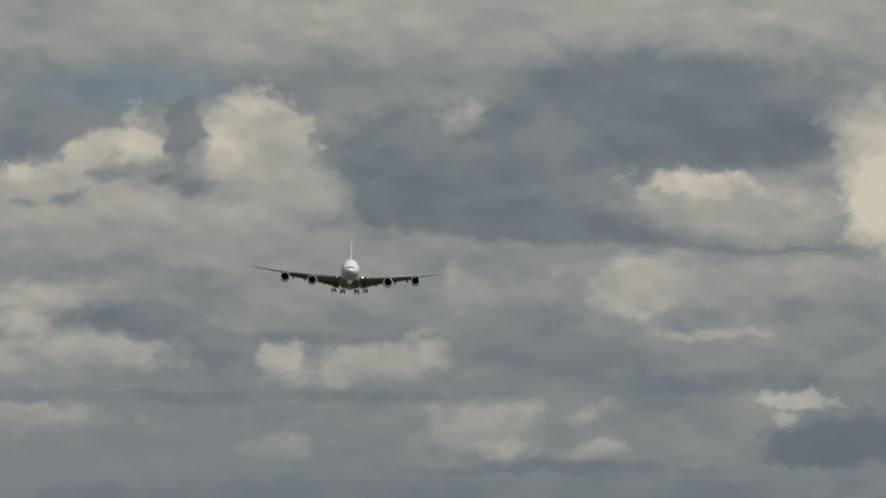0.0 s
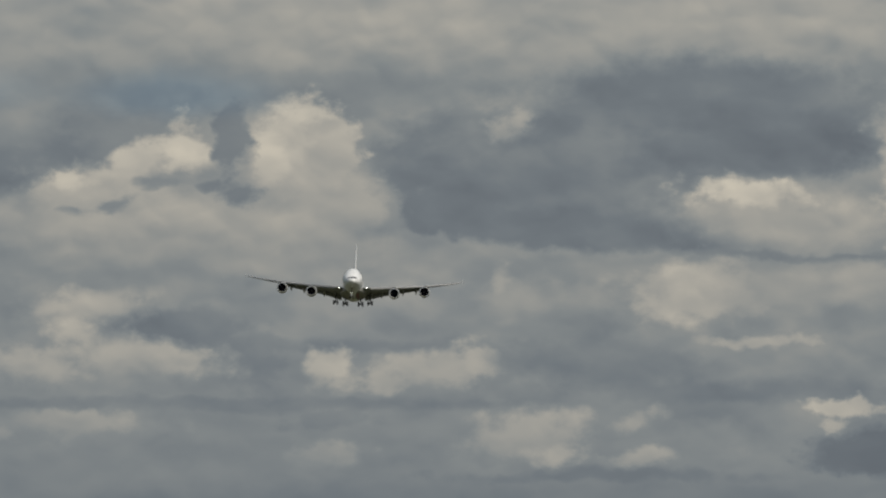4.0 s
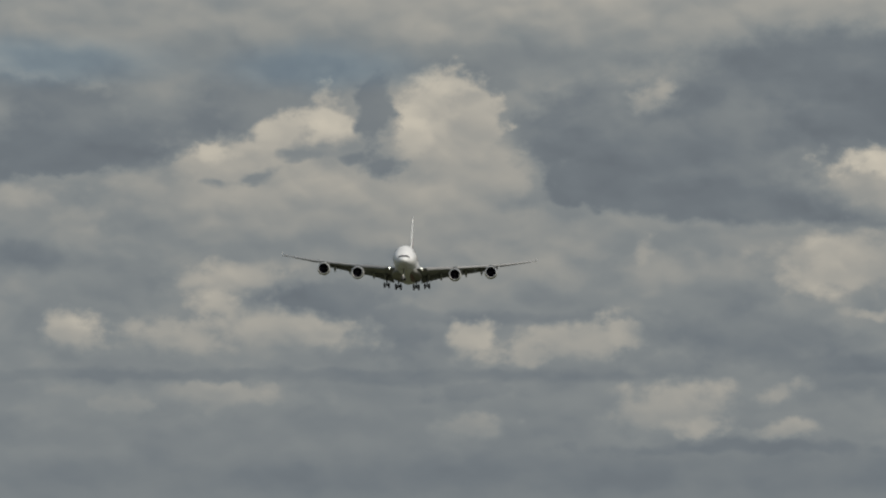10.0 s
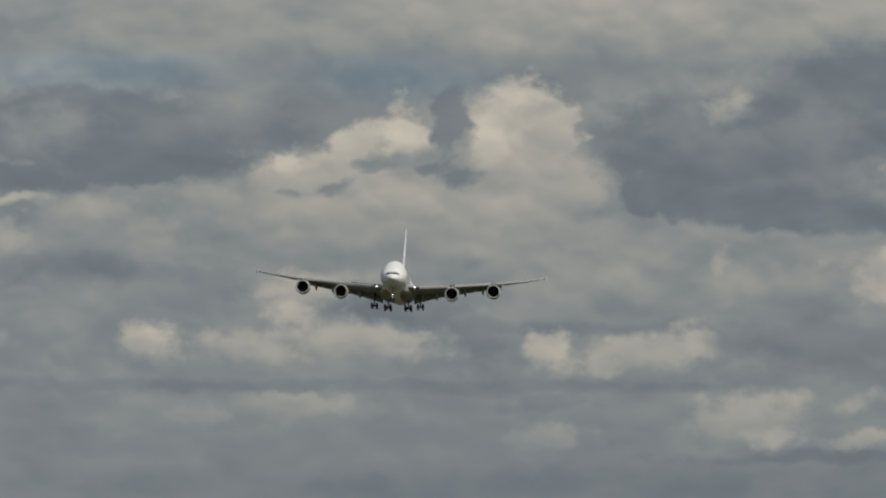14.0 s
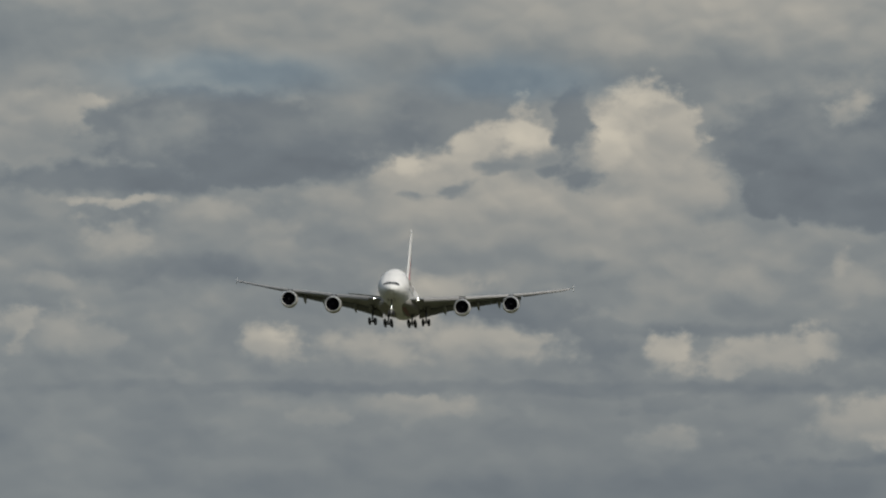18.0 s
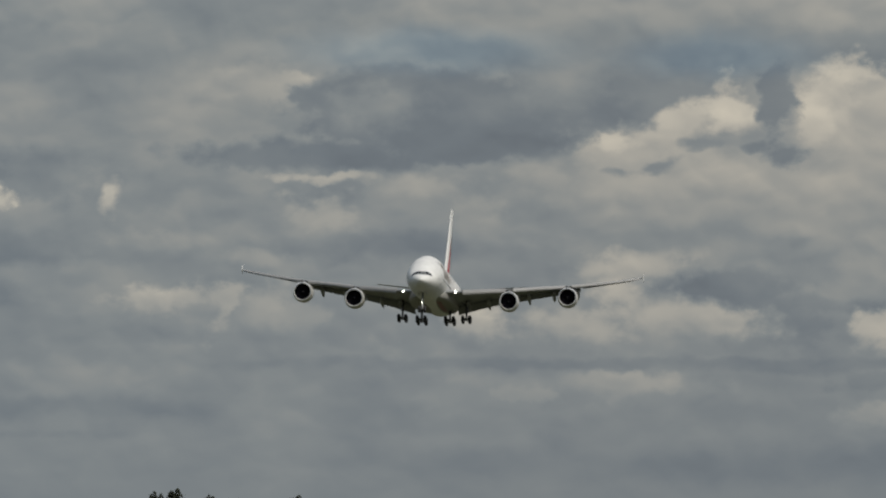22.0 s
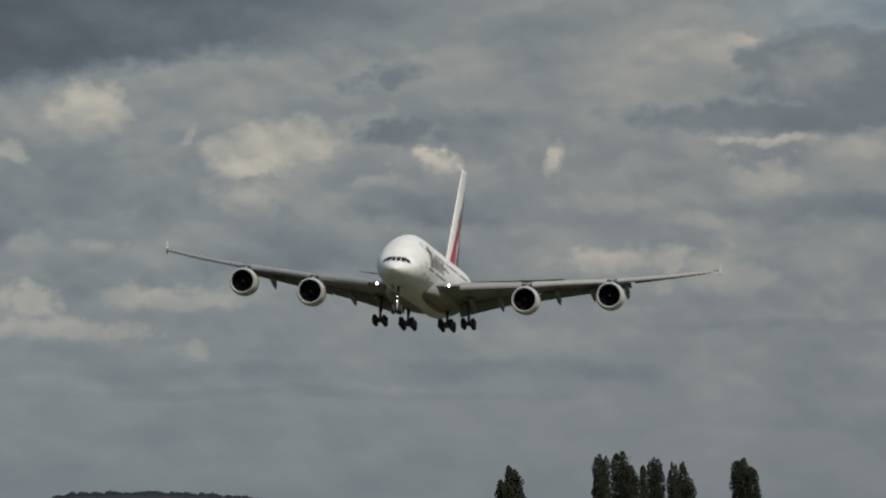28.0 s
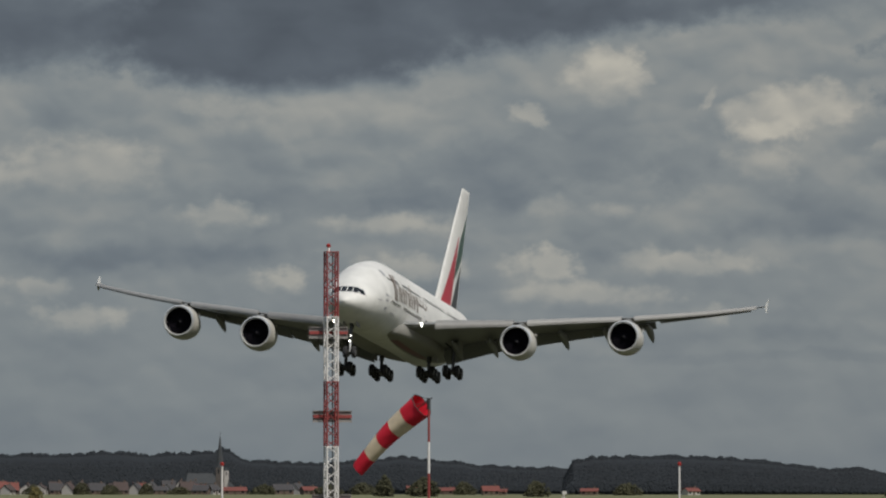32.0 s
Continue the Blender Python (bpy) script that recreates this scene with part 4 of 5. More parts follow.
LEAF_BUSH = material("bush_leaves", (0.075, 0.07, 0.02), 0.8, vary=0.5, grain=0.8, second=(0.16, 0.13, 0.04))
LEAF_HEDGE = material("hedge_leaves", (0.042, 0.045, 0.026), 1.0, vary=0.35, grain=0.4, second=(0.075, 0.072, 0.038))
BARK = material("bark", (0.07, 0.055, 0.04), 0.9, vary=0.3, grain=5, bump=0.4)
PLASTER = material("house_plaster", (0.42, 0.40, 0.38), 0.85, vary=0.1, grain=0.6)
BRICKWALL = material("house_brick", (0.12, 0.085, 0.07), 0.85, vary=0.2, grain=2)
ROOF_BROWN = material("roof_brown", (0.075, 0.055, 0.052), 0.9, vary=0.2, grain=1.5)
ROOF_GREY = material("roof_grey", (0.06, 0.058, 0.062), 0.9, vary=0.2, grain=1.5)
ROOF_RED = material("roof_red", (0.17, 0.055, 0.045), 0.8, vary=0.2, grain=1.5)
STONE = material("church_stone", (0.085, 0.075, 0.068), 0.9, vary=0.2, grain=0.8)
SLATE = material("spire_slate", (0.05, 0.055, 0.06), 0.9, vary=0.2, grain=1)

# ground: one sheet to the horizon, swelling slightly
gv, gf = [], []
GN = 60
for i in range(GN + 1):
    for j in range(GN + 1):
        x, y = -4900 + 9800 * i / GN, -4900 + 9800 * j / GN
        gv.append((x, y, 0.25 * (noise.noise(Vector((x / 500, y / 500, 0))) - 0.3) if math.hypot(x, y) > 500 else -0.075))
for i in range(GN):
    for j in range(GN):
        a = i * (GN + 1) + j
        gf.append((a, a + GN + 1, a + GN + 2, a + 1))
tagged(shape("ground", gv, gf, GRASS), "olive green mown airfield grass and far fields", "ground", kind="structure")


FIELD = material("stubble_field", (0.20, 0.19, 0.09), 0.95, vary=0.25, grain=0.02, second=(0.13, 0.15, 0.06))
fv = [(*place(-44 + 2.5 * i, d)[:2], 0.32) for d in (1900, 3200) for i in range(12)]
tagged(shape("field", fv, [(i, i + 1, i + 13, i + 12) for i in range(11)], FIELD), "pale stubble field before the village", "field", kind="structure")


def clumps(points, sizes, seed, jag=(0.55, 1.25)):
    """Leafy clumps: jittered eight-faced lumps at the points."""
    rng = np.random.default_rng(seed)
    base = np.array([(1, 0, 0), (-1, 0, 0), (0, 1, 0), (0, -1, 0), (0, 0, 1), (0, 0, -1)], float)
    tri = [(0, 2, 4), (2, 1, 4), (1, 3, 4), (3, 0, 4), (2, 0, 5), (1, 2, 5), (3, 1, 5), (0, 3, 5)]
    verts, faces = [], []
    for p, s in zip(points, sizes):
        q, _ = np.linalg.qr(rng.normal(size=(3, 3)))
        o = len(verts)
        verts += [tuple(r) for r in (base * rng.uniform(*jag, (6, 1))) @ q * s + p]
        faces += [(a + o, b + o, c + o) for a, b, c in tri]
    return verts, faces


def poplar(u, d, top, width, seed):
    rng = np.random.default_rng(seed)
    tree = new("poplar")
    tree.matrix_basis = Matrix.Translation(place(u, d))
    v, f = joined(rod((0, 0, -0.2), (0.1, 0, top * 0.45), 0.45, 0.28), rod((0.1, 0, top * 0.45), (0, 0, top * 0.92), 0.28, 0.05))
    shape("trunk", v, f, BARK, tree)
    limbs = []
    for k in range(14):
        a, h = rng.uniform(0, 6.283), top * rng.uniform(0.2, 0.75)
        r = width * rng.uniform(0.12, 0.24)
        limbs.append(rod((0, 0, h), (r * math.cos(a), r * math.sin(a), h + top * rng.uniform(0.1, 0.2)), 0.12, 0.03, 5))
    v, f = joined(*limbs)
    shape("limbs", v, f, BARK, tree)
    # the crown: upright plumes of different heights, ragged at the edge, drawn a little down the wind
    n = int(4200 * max(1.0, width / 4))
    count = 9 if width > 4 else 5
    tall = np.append((1.0, 0.97), rng.uniform(0.72, 0.98, count - 2))
    girth = width * rng.uniform(0.18, 0.26, count) * (1.0 if width > 4 else 1.35)
    ang = rng.uniform(0, 6.283) + np.arange(count) * 6.283 / (count - 1)
    away = np.append(0.05, rng.uniform(0.7, 1.1, count - 1)) * (width * 0.56 - girth * 0.8)
    k = rng.choice(count, n, p=(tall * girth) / (tall * girth).sum())
    q = rng.beta(1.1, 1.1, n)
    h = 0.05 + (tall[k] - 0.05) * q
    prof = np.clip((1 - q) / 0.16, 0, 1) ** 0.5 * (0.72 + 0.28 * np.clip(q / 0.3, 0, 1)) * (1 + 0.2 * np.sin(q * 21 + k * 2.4 + seed))
    a = rng.uniform(0, 6.283, n)
    r = girth[k] * prof * np.sqrt(rng.uniform(0.2, 1.0, n))
    spread = np.clip(h / 0.35, 0.6, 1) * np.clip(1.25 - 0.45 * h, 0, 1)
    pts = np.stack([away[k] * np.cos(ang[k]) * spread + r * np.cos(a) - 0.16 * width * h**2.5, away[k] * np.sin(ang[k]) * spread + r * np.sin(a), h * top * 0.985], 1)
    v, f = clumps(pts, rng.uniform(0.14, 0.32, n) * (0.75 + width / 20), seed)
    shape("crown", v, f, LEAF_POPLAR, tree, smooth=True, sharp=180)
    return tagged(tree, "tall dark columnar poplar with ragged crown", "tree", "row of poplars")


POPLARS = [(-17.14, 20.9, 7.6), (-15.54, 24.3, 5.4), (-15.10, 25.2, 7.8), (-14.80, 21.3, 2.4), (-14.58, 23.6, 5.2), (-14.28, 22.2, 3.4), (-14.06, 22.4, 5.8), (-12.98, 23.6, 7.8)]
for k, (u, top, w) in enumerate(POPLARS):
    poplar(u, 2000 + 9 * k, top, w, 11 + k)


def bush(u, d, top, width, seed, mat=None):
    rng = np.random.default_rng(seed)
    ob = new("bush")
    ob.matrix_basis = Matrix.Translation(place(u, d))
    stems = [rod((0, 0, -0.2), (width * 0.25 * math.cos(k * 1.3), width * 0.25 * math.sin(k * 1.3), top * 0.6), 0.16, 0.04, 5) for k in range(5)]
    v, f = joined(*stems)
    shape("stems", v, f, BARK, ob)
    n = 420
    a, q = rng.uniform(0, 6.283, n), np.sqrt(rng.uniform(0, 1, n))
    h = rng.uniform(0.05, 1, n)
    cap = np.sqrt(np.clip(1 - h**2.2, 0.02, 1)) * (1 + 0.25 * np.sin(3 * a + seed))
    pts = np.stack([q * cap * width / 2 * np.cos(a), q * cap * width / 2 * np.sin(a), h * top * (1 + 0.12 * np.sin(2 * a + seed))], 1)
    v, f = clumps(pts, rng.uniform(0.04, 0.11, n) * (top + width) / 2, seed)
    shape("crown", v, f, mat or LEAF_BUSH, ob, smooth=False)
    return tagged(ob, "low leafy olive bush at the field's edge", "bush")


for k, (u, d, top, w, m) in enumerate(((-17.52, 1950, 8.0, 9, LEAF_POPLAR), (-16.57, 1950, 9.0, 11, LEAF_POPLAR), (-19.2, 1500, 5.2, 11, LEAF_POPLAR), (-13.3, 1980, 8.5, 14, LEAF_POPLAR),
                                       (-37.02, 900, 10.3, 8.5, LEAF_BUSH), (-34.9, 1200, 4.2, 3, LEAF_BUSH), (-25.9, 2600, 5.4, 9, LEAF_HEDGE), (-27.9, 2700, 6.6, 12, LEAF_HEDGE), (-28.6, 2700, 7.6, 8, LEAF_HEDGE), (-34.85, 3200, 4.2, 9, LEAF_HEDGE), (-34.0, 3200, 5.0, 8, LEAF_HEDGE), (-33.5, 3190, 4.0, 9, LEAF_HEDGE), (-32.85, 3200, 4.6, 7, LEAF_HEDGE),
                                       (-32.25, 3190, 3.4, 10, LEAF_HEDGE), (-30.75, 3200, 4.4, 12, LEAF_HEDGE), (-29.6, 3200, 4.2, 14, LEAF_HEDGE), (-29.0, 3150, 5.0, 12, LEAF_HEDGE), (-27.2, 3100, 5.2, 10, LEAF_HEDGE), (-24.3, 2950, 4.6, 12, LEAF_HEDGE))):
    bush(u, d, top, w, 40 + k, m)


def woods(name, u0, u1, d, profile, mat, seed, thick=55.0, count=3000, label=""):
    """A far wood: a dense core under a cover of leafy lumps that make its uneven crown and face. count: lumps to a sky unit."""
    rng = np.random.default_rng(seed)
    n = int((u1 - u0) * 12)
    us = np.linspace(u0, u1, n)
    line = [profile(u) * (1.08 + 0.05 * noise.noise(Vector((u * 3.1, seed, 0)))) for u in us]
    secs = []
    for u, h in zip(us, line):
        secs.append([place(u, d, -0.5), place(u, d + 3, h * 0.25), place(u, d + 14, h * 0.6), place(u, d + 26, h * 0.90), place(u, d + thick, h * 0.89), place(u, d + thick, -0.5)])
    v, f = rings(secs)
    m = int((u1 - u0) * count)
    uu, q = rng.uniform(u0, u1, m), rng.uniform(0, 1, m) ** 0.8
    hh = np.interp(uu, us, line)
    crowns = 1 - 0.055 * (1 - np.abs(np.sin(uu * 8.7 + 2 * np.sin(uu * 3.3 + seed)))) - 0.03 * (1 - np.abs(np.sin(uu * 23 + 3 * np.sin(uu * 7 + seed)))) - 0.015 * rng.uniform(0, 1, m)      # the round heads of single trees
    z = hh * crowns * (0.08 + 0.90 * q)
    depth = d + np.interp(z / hh, [0, 0.25, 0.6, 0.8, 1.0], [-0.5, 2.5, 13, 25, 30])
    pts = np.stack([depth * np.sin(uu / 126), depth * np.cos(uu / 126), z], 1)
    cv, cf = clumps(pts, rng.uniform(0.7, 1.5, m), seed, (0.85, 1.1))
    ob = shape(name, *joined((v, f), (cv, cf)), mat, smooth=True, sharp=180)
    return tagged(ob, label, "forest", kind="stuff")


def west_line(u):
    return float(np.interp(u, [-40, -36, -34.2, -33.4, -32.8, -32.2, -31.4, -31.0, -30.3, -29.6, -29.0, -28.4, -27.9, -27.0, -26.2, -25.0],
                           [19.5, 19.5, 19.8, 21.4, 19.5, 20.8, 22.0, 16.5, 15.8, 15.0, 16.5, 18.6, 17.6, 14.5, 13.0, 12.5]))


def copse_line(u):
    return float(np.interp(u, [-25.4, -25.25, -24.9, -23.6, -22.6, -21.5, -20.6, -20.2, -19.7, -19.2], [6, 15, 17.3, 17.6, 17.0, 14.2, 11.2, 12.2, 9.5, 4]))


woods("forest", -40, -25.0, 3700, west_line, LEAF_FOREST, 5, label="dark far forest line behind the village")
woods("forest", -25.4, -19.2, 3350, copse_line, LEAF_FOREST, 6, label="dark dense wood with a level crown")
woods("forest", -30.0, -10.0, 4500, lambda u: 11.0, LEAF_FAR, 7, count=900, label="forest on the far ridge, haze put into its leaf colour")


def house(u, d, w, deep, eave, ridge, wall, roof, turn, label, gable=True):
    """Walls, a pitched roof with thickness and eaves, chimney, door and windows. The ridge runs along x."""
    ob = new("house")
    ob.matrix_basis = Matrix.Translation(place(u, d)) @ pose(0, 0, 0, 0, 0, -math.degrees(u / 126.0) + turn)
    x, y = w / 2, deep / 2
    v = [(-x, -y, -0.2), (x, -y, -0.2), (x, y, -0.2), (-x, y, -0.2), (-x, -y, eave), (x, -y, eave), (x, y, eave), (-x, y, eave), (-x, 0, ridge - 0.1), (x, 0, ridge - 0.1)]
    shape("wall", v, [(0, 1, 5, 4), (2, 3, 7, 6), (1, 2, 6, 9, 5), (3, 0, 4, 8, 7), (3, 2, 1, 0)], wall, ob, smooth=False)
    o, slope = 0.4, (ridge - eave) / y
    for e in (-1, 1):
        a = [(-x - o, e * (y + o), eave - o * slope), (x + o, e * (y + o), eave - o * slope), (x + o, 0, ridge), (-x - o, 0, ridge)]
        v = a + [(p, q, r + 0.22) for p, q, r in a]
        shape("roof", v, [(0, 1, 2, 3), (7, 6, 5, 4), (0, 4, 5, 1), (1, 5, 6, 2), (2, 6, 7, 3), (3, 7, 4, 0)], roof, ob, smooth=False)
    v, f = block(x * 0.5, x * 0.5 + 0.7, -0.35, 0.35, ridge - 0.6, ridge + 1.0)
    shape("chimney", v, f, BRICKWALL, ob, smooth=False)
    for k in range(3):
        cx = -x + w * (k + 0.5) / 3
        if k == 1:
            v, f = block(cx - 0.5, cx + 0.5, -y - 0.05, -y + 0.1, 0, 2.05)
            shape("door", v, f, BARK, ob, smooth=False)
        else:
            v, f = block(cx - 0.6, cx + 0.6, -y - 0.04, -y + 0.1, 0.9, 2.2)
            shape("window", v, f, GLASS, ob, smooth=False)
    if ridge - eave > 2.2:
        v, f = block(x - 0.1, x + 0.04, -0.6, 0.6, eave + 0.2, eave + 1.4)
        shape("window", v, f, GLASS, ob, smooth=False)
    return tagged(ob, label, "house", "village houses")


HOUSES_WEST = [
    (-35.3, 3230, 7, 6, 2.4, 4.6, PLASTER, ROOF_BROWN, 62), (-34.45, 3300, 8, 7, 2.3, 5.4, BRICKWALL, ROOF_GREY, 10), (-34.22, 3290, 6, 6, 2.6, 5.6, PLASTER, ROOF_BROWN, 66),
    (-33.72, 3280, 9, 7, 2.3, 5.4, BRICKWALL, ROOF_GREY, 8), (-33.3, 3320, 8, 7, 2.4, 5.8, BRICKWALL, ROOF_BROWN, 12), (-33.02, 3300, 6, 6, 2.6, 5.4, PLASTER, ROOF_GREY, 64),
    (-32.62, 3260, 10, 7, 2.2, 3.9, BRICKWALL, ROOF_GREY, 5), (-32.42, 3330, 7, 6, 2.4, 5.0, PLASTER, ROOF_GREY, 60), (-32.12, 3290, 8, 8, 2.4, 6.0, BRICKWALL, ROOF_BROWN, 12),
    (-31.86, 3250, 9, 7, 2.2, 4.6, BRICKWALL, ROOF_GREY, -15), (-31.66, 3310, 7, 6, 2.4, 4.8, PLASTER, ROOF_GREY, 48),
]
HOUSES_EAST = [
    (-31.98, 3340, 11, 7, 2.4, 5.2, BRICKWALL, ROOF_RED, 10), (-31.28, 3290, 11, 7, 2.0, 4.0, BRICKWALL, ROOF_RED, 6), (-30.42, 3300, 9, 7, 2.4, 5.4, BRICKWALL, ROOF_GREY, 15), (-30.16, 3340, 6, 6, 2.6, 5.8, PLASTER, ROOF_GREY, 58),
    (-29.95, 3310, 7, 6, 2.2, 4.2, BRICKWALL, ROOF_RED, 20), (-28.05, 3300, 8, 7, 2.2, 4.6, BRICKWALL, ROOF_RED, 6), (-27.55, 3200, 11, 7, 2.0, 3.8, BRICKWALL, ROOF_RED, -8),
    (-26.72, 3050, 7, 6, 2.2, 4.6, BRICKWALL, ROOF_RED, 10), (-26.55, 3060, 6, 6, 1.8, 3.2, BRICKWALL, ROOF_RED, -5), (-24.95, 3000, 7, 6, 2.0, 3.6, BRICKWALL, ROOF_RED, -5), (-23.15, 3050, 6, 6, 2.0, 3.8, PLASTER, ROOF_RED, 30),
]
WORDS = {ROOF_BROWN: "brown", ROOF_GREY: "grey", ROOF_RED: "red", PLASTER: "whitewashed", BRICKWALL: "brick"}
rng = random.Random(23)
HOUSES_BACK = []
for k in range(20):
    HOUSES_BACK.append((-36.4 + 0.245 * k + rng.uniform(-0.07, 0.07), 3350 + rng.uniform(0, 80), rng.uniform(5, 8), rng.uniform(5, 7), rng.uniform(2.2, 3.0), rng.uniform(4.4, 6.6),
                        rng.choice((PLASTER, PLASTER, BRICKWALL)), rng.choice((ROOF_BROWN, ROOF_GREY, ROOF_RED, ROOF_BROWN)), rng.choice((8, 62, -60, 80, 15))))
for row in HOUSES_BACK + [r[:2] + (r[2] * 0.78, r[3] * 0.85) + r[4:] for r in HOUSES_WEST] + [r[:5] + (r[5] - 0.5,) + r[6:] for r in HOUSES_EAST]:
    house(*row, f"{WORDS[row[6]]} village house with a {WORDS[row[7]]} tiled roof")


def church(u, d):
    ob = new("church")
    ob.matrix_basis = Matrix.Translation(place(u, d)) @ pose(0, 0, 0, 0, 0, -math.degrees(u / 126.0))
    v, f = block(-16, -2.4, -4.5, 4.5, -0.2, 5.4)
    shape("nave", v, f, STONE, ob, smooth=False)
    for e in (-1, 1):
        a = [(-16.3, e * 5.0, 5.0), (-2.0, e * 5.0, 5.0), (-2.0, 0, 9.9), (-15.6, 0, 9.9)]
        shape("nave_roof", a + [(p, q, r + 0.3) for p, q, r in a], [(0, 1, 2, 3), (7, 6, 5, 4), (0, 4, 5, 1), (1, 5, 6, 2), (2, 6, 7, 3), (3, 7, 4, 0)], SLATE, ob, smooth=False)
    shape("gable", [(-15.9, -4.5, 5.3), (-15.9, 4.5, 5.3), (-15.5, 0, 9.8), (-15.7, -4.5, 5.3), (-15.7, 4.5, 5.3), (-15.3, 0, 9.8)], [(0, 1, 2), (5, 4, 3), (0, 3, 4, 1), (1, 4, 5, 2), (2, 5, 3, 0)], STONE, ob, smooth=False)
    v, f = block(-2.0, 2.0, -2.0, 2.0, -0.2, 13.0)
    tower = shape("tower", v, f, STONE, ob, smooth=False)
    for e in (-1, 1):
        v, f = block(e * 0.8 - 0.35, e * 0.8 + 0.35, -2.06, -1.9, 10.2, 12.2)
        shape("belfry_opening", v, f, GLASS, tower, smooth=False)
    ring = lambda r, z: [(r * math.cos(math.pi / 4 * k + math.pi / 8), r * math.sin(math.pi / 4 * k + math.pi / 8), z) for k in range(8)]
    v, f = rings([ring(2.4, 12.9), ring(1.8, 14.6), ring(1.05, 21.5), ring(0.06, 28.6)])
    shape("spire", v, f, SLATE, ob, smooth=False)
    v, f = joined(rod((0, 0, 28.4), (0, 0, 30.2), 0.08), rod((-0.5, 0, 29.5), (0.5, 0, 29.5), 0.06))
    shape("cross", v, f, SLATE, ob)
    v, f = block(2.0, 4.2, -1.6, 1.6, -0.2, 11.6)
    turret = shape("stair_turret", v, f, PLASTER, ob, "pale stair turret", smooth=False)
    v, f = block(2.7, 3.4, -1.66, -1.5, 9.4, 10.6)
    shape("turret_opening", v, f, GLASS, turret, smooth=False)
    v, f = block(4.2, 7.2, -3.4, 3.4, -0.2, 3.2)
    shape("aisle", v, f, STONE, ob, smooth=False)
    v, f = rings([[(4.1, -3.6, 3.1), (7.6, -3.6, 3.1), (7.6, 3.6, 3.1), (4.1, 3.6, 3.1)], [(4.1, -2.2, 6.8), (4.4, -2.2, 6.8), (4.4, 2.2, 6.8), (4.1, 2.2, 6.8)]])
    shape("aisle_roof", v, f, SLATE, ob, smooth=False)
    v, f = rings([[(1.9, -1.8, 11.5), (4.4, -1.8, 11.5), (4.4, 1.8, 11.5), (1.9, 1.8, 11.5)], [(2.9, -0.1, 12.9), (3.1, -0.1, 12.9), (3.1, 0.1, 12.9), (2.9, 0.1, 12.9)]])
    shape("turret_roof", v, f, SLATE, ob, smooth=False)
    return tagged(ob, "stone village church with a slender slate spire", "church")


church(-31.53, 3400)


def antenna_mast(u, d):
    """The glide-path mast: a square lattice in red and white lengths with three antenna boxes and a beacon."""
    ob = new("antenna_mast")
    ob.matrix_basis = Matrix.Translation(place(u, d)) @ pose(0, 0, 0, 0, 0, -math.degrees(u / 126.0) + 14)
    v, f = block(-0.9, 0.9, -0.9, 0.9, -0.15, 0.25)
    shape("footing", v, f, CONCRETE, ob, smooth=False)
    levels = [0.25, 0.5, 3.8, 7.1, 10.4, 13.7, 17.0]
    w = 0.285
    for k in range(1, 6):
        z0, z1 = levels[k], levels[k + 1]
        mat = MAST_RED if k in (1, 3, 5) else MAST_WHITE
        if k == 1:
            z0 = 0.25
        sec = new("mast_section", mesh("mast_section", *block(-w, w, -w, w, z1 - 0.05, z1), mat, False))
        sec.parent = ob
        tagged(sec, "red painted lattice length" if mat is MAST_RED else "white painted lattice length")
        for sx in (-1, 1):
            for sy in (-1, 1):
                v, f = rod((sx * w, sy * w, z0), (sx * w, sy * w, z1), 0.047, n=6)
                shape("leg", v, f, mat, sec)
        n = 8
        for a, b in (((-w, -w), (w, -w)), ((w, -w), (w, w)), ((w, w), (-w, w)), ((-w, w), (-w, -w))):
            for i in range(n):
                p, q = (a, b) if i % 2 == 0 else (b, a)
                v, f = rod((*p, z0 + (z1 - z0) * i / n), (*q, z0 + (z1 - z0) * (i + 1) / n), 0.026, n=5)
                shape("brace", v, f, mat, sec)
    for z, dx in ((4.35, 0.12), (8.62, 0.16), (12.88, -0.05)):
        v, f = joined(block(dx - 1.02, dx + 1.02, 0.42, 0.46, z - 0.30, z + 0.30), block(dx - 1.02, dx + 1.02, 0.30, 0.42, z + 0.26, z + 0.30), block(dx - 1.02, dx + 1.02, 0.30, 0.42, z - 0.30, z - 0.26))
        box = shape("antenna", v, f, PANEL, ob, "grey antenna reflector with a red cover", smooth=False)
        v, f = block(dx - 1.0, dx + 1.0, 0.33, 0.41, z - 0.08, z + 0.08)
        shape("antenna_cover", v, f, MAST_RED, box, "dark red dipole cover", smooth=False)
        v, f = joined(rod((-w, w, z), (-w, 0.42, z), 0.03), rod((w, w, z), (w, 0.42, z), 0.03))
        shape("bracket", v, f, STEEL, box)
    v, f = rod((0.1, 0.1, 0.25), (0.1, 0.1, 17.0), 0.035)
    shape("cable_run", v, f, STEEL, ob)
    v, f = rod((-0.14, 0, 17.0), (-0.14, 0, 17.22), 0.075)
    beacon = shape("beacon", v, f, MAST_WHITE, ob, "red obstruction beacon")
    v, f = turned([(17.2, 0.07), (17.23, 0.11), (17.34, 0.115), (17.40, 0.07), (17.41, 0.01)], 14, "z")
    shape("beacon_glass", [(a - 0.14, b, c) for a, b, c in v], f, BEACON, beacon)
    return tagged(ob, "red and white lattice antenna mast beside the runway", "mast")


antenna_mast(-29.67, 340)


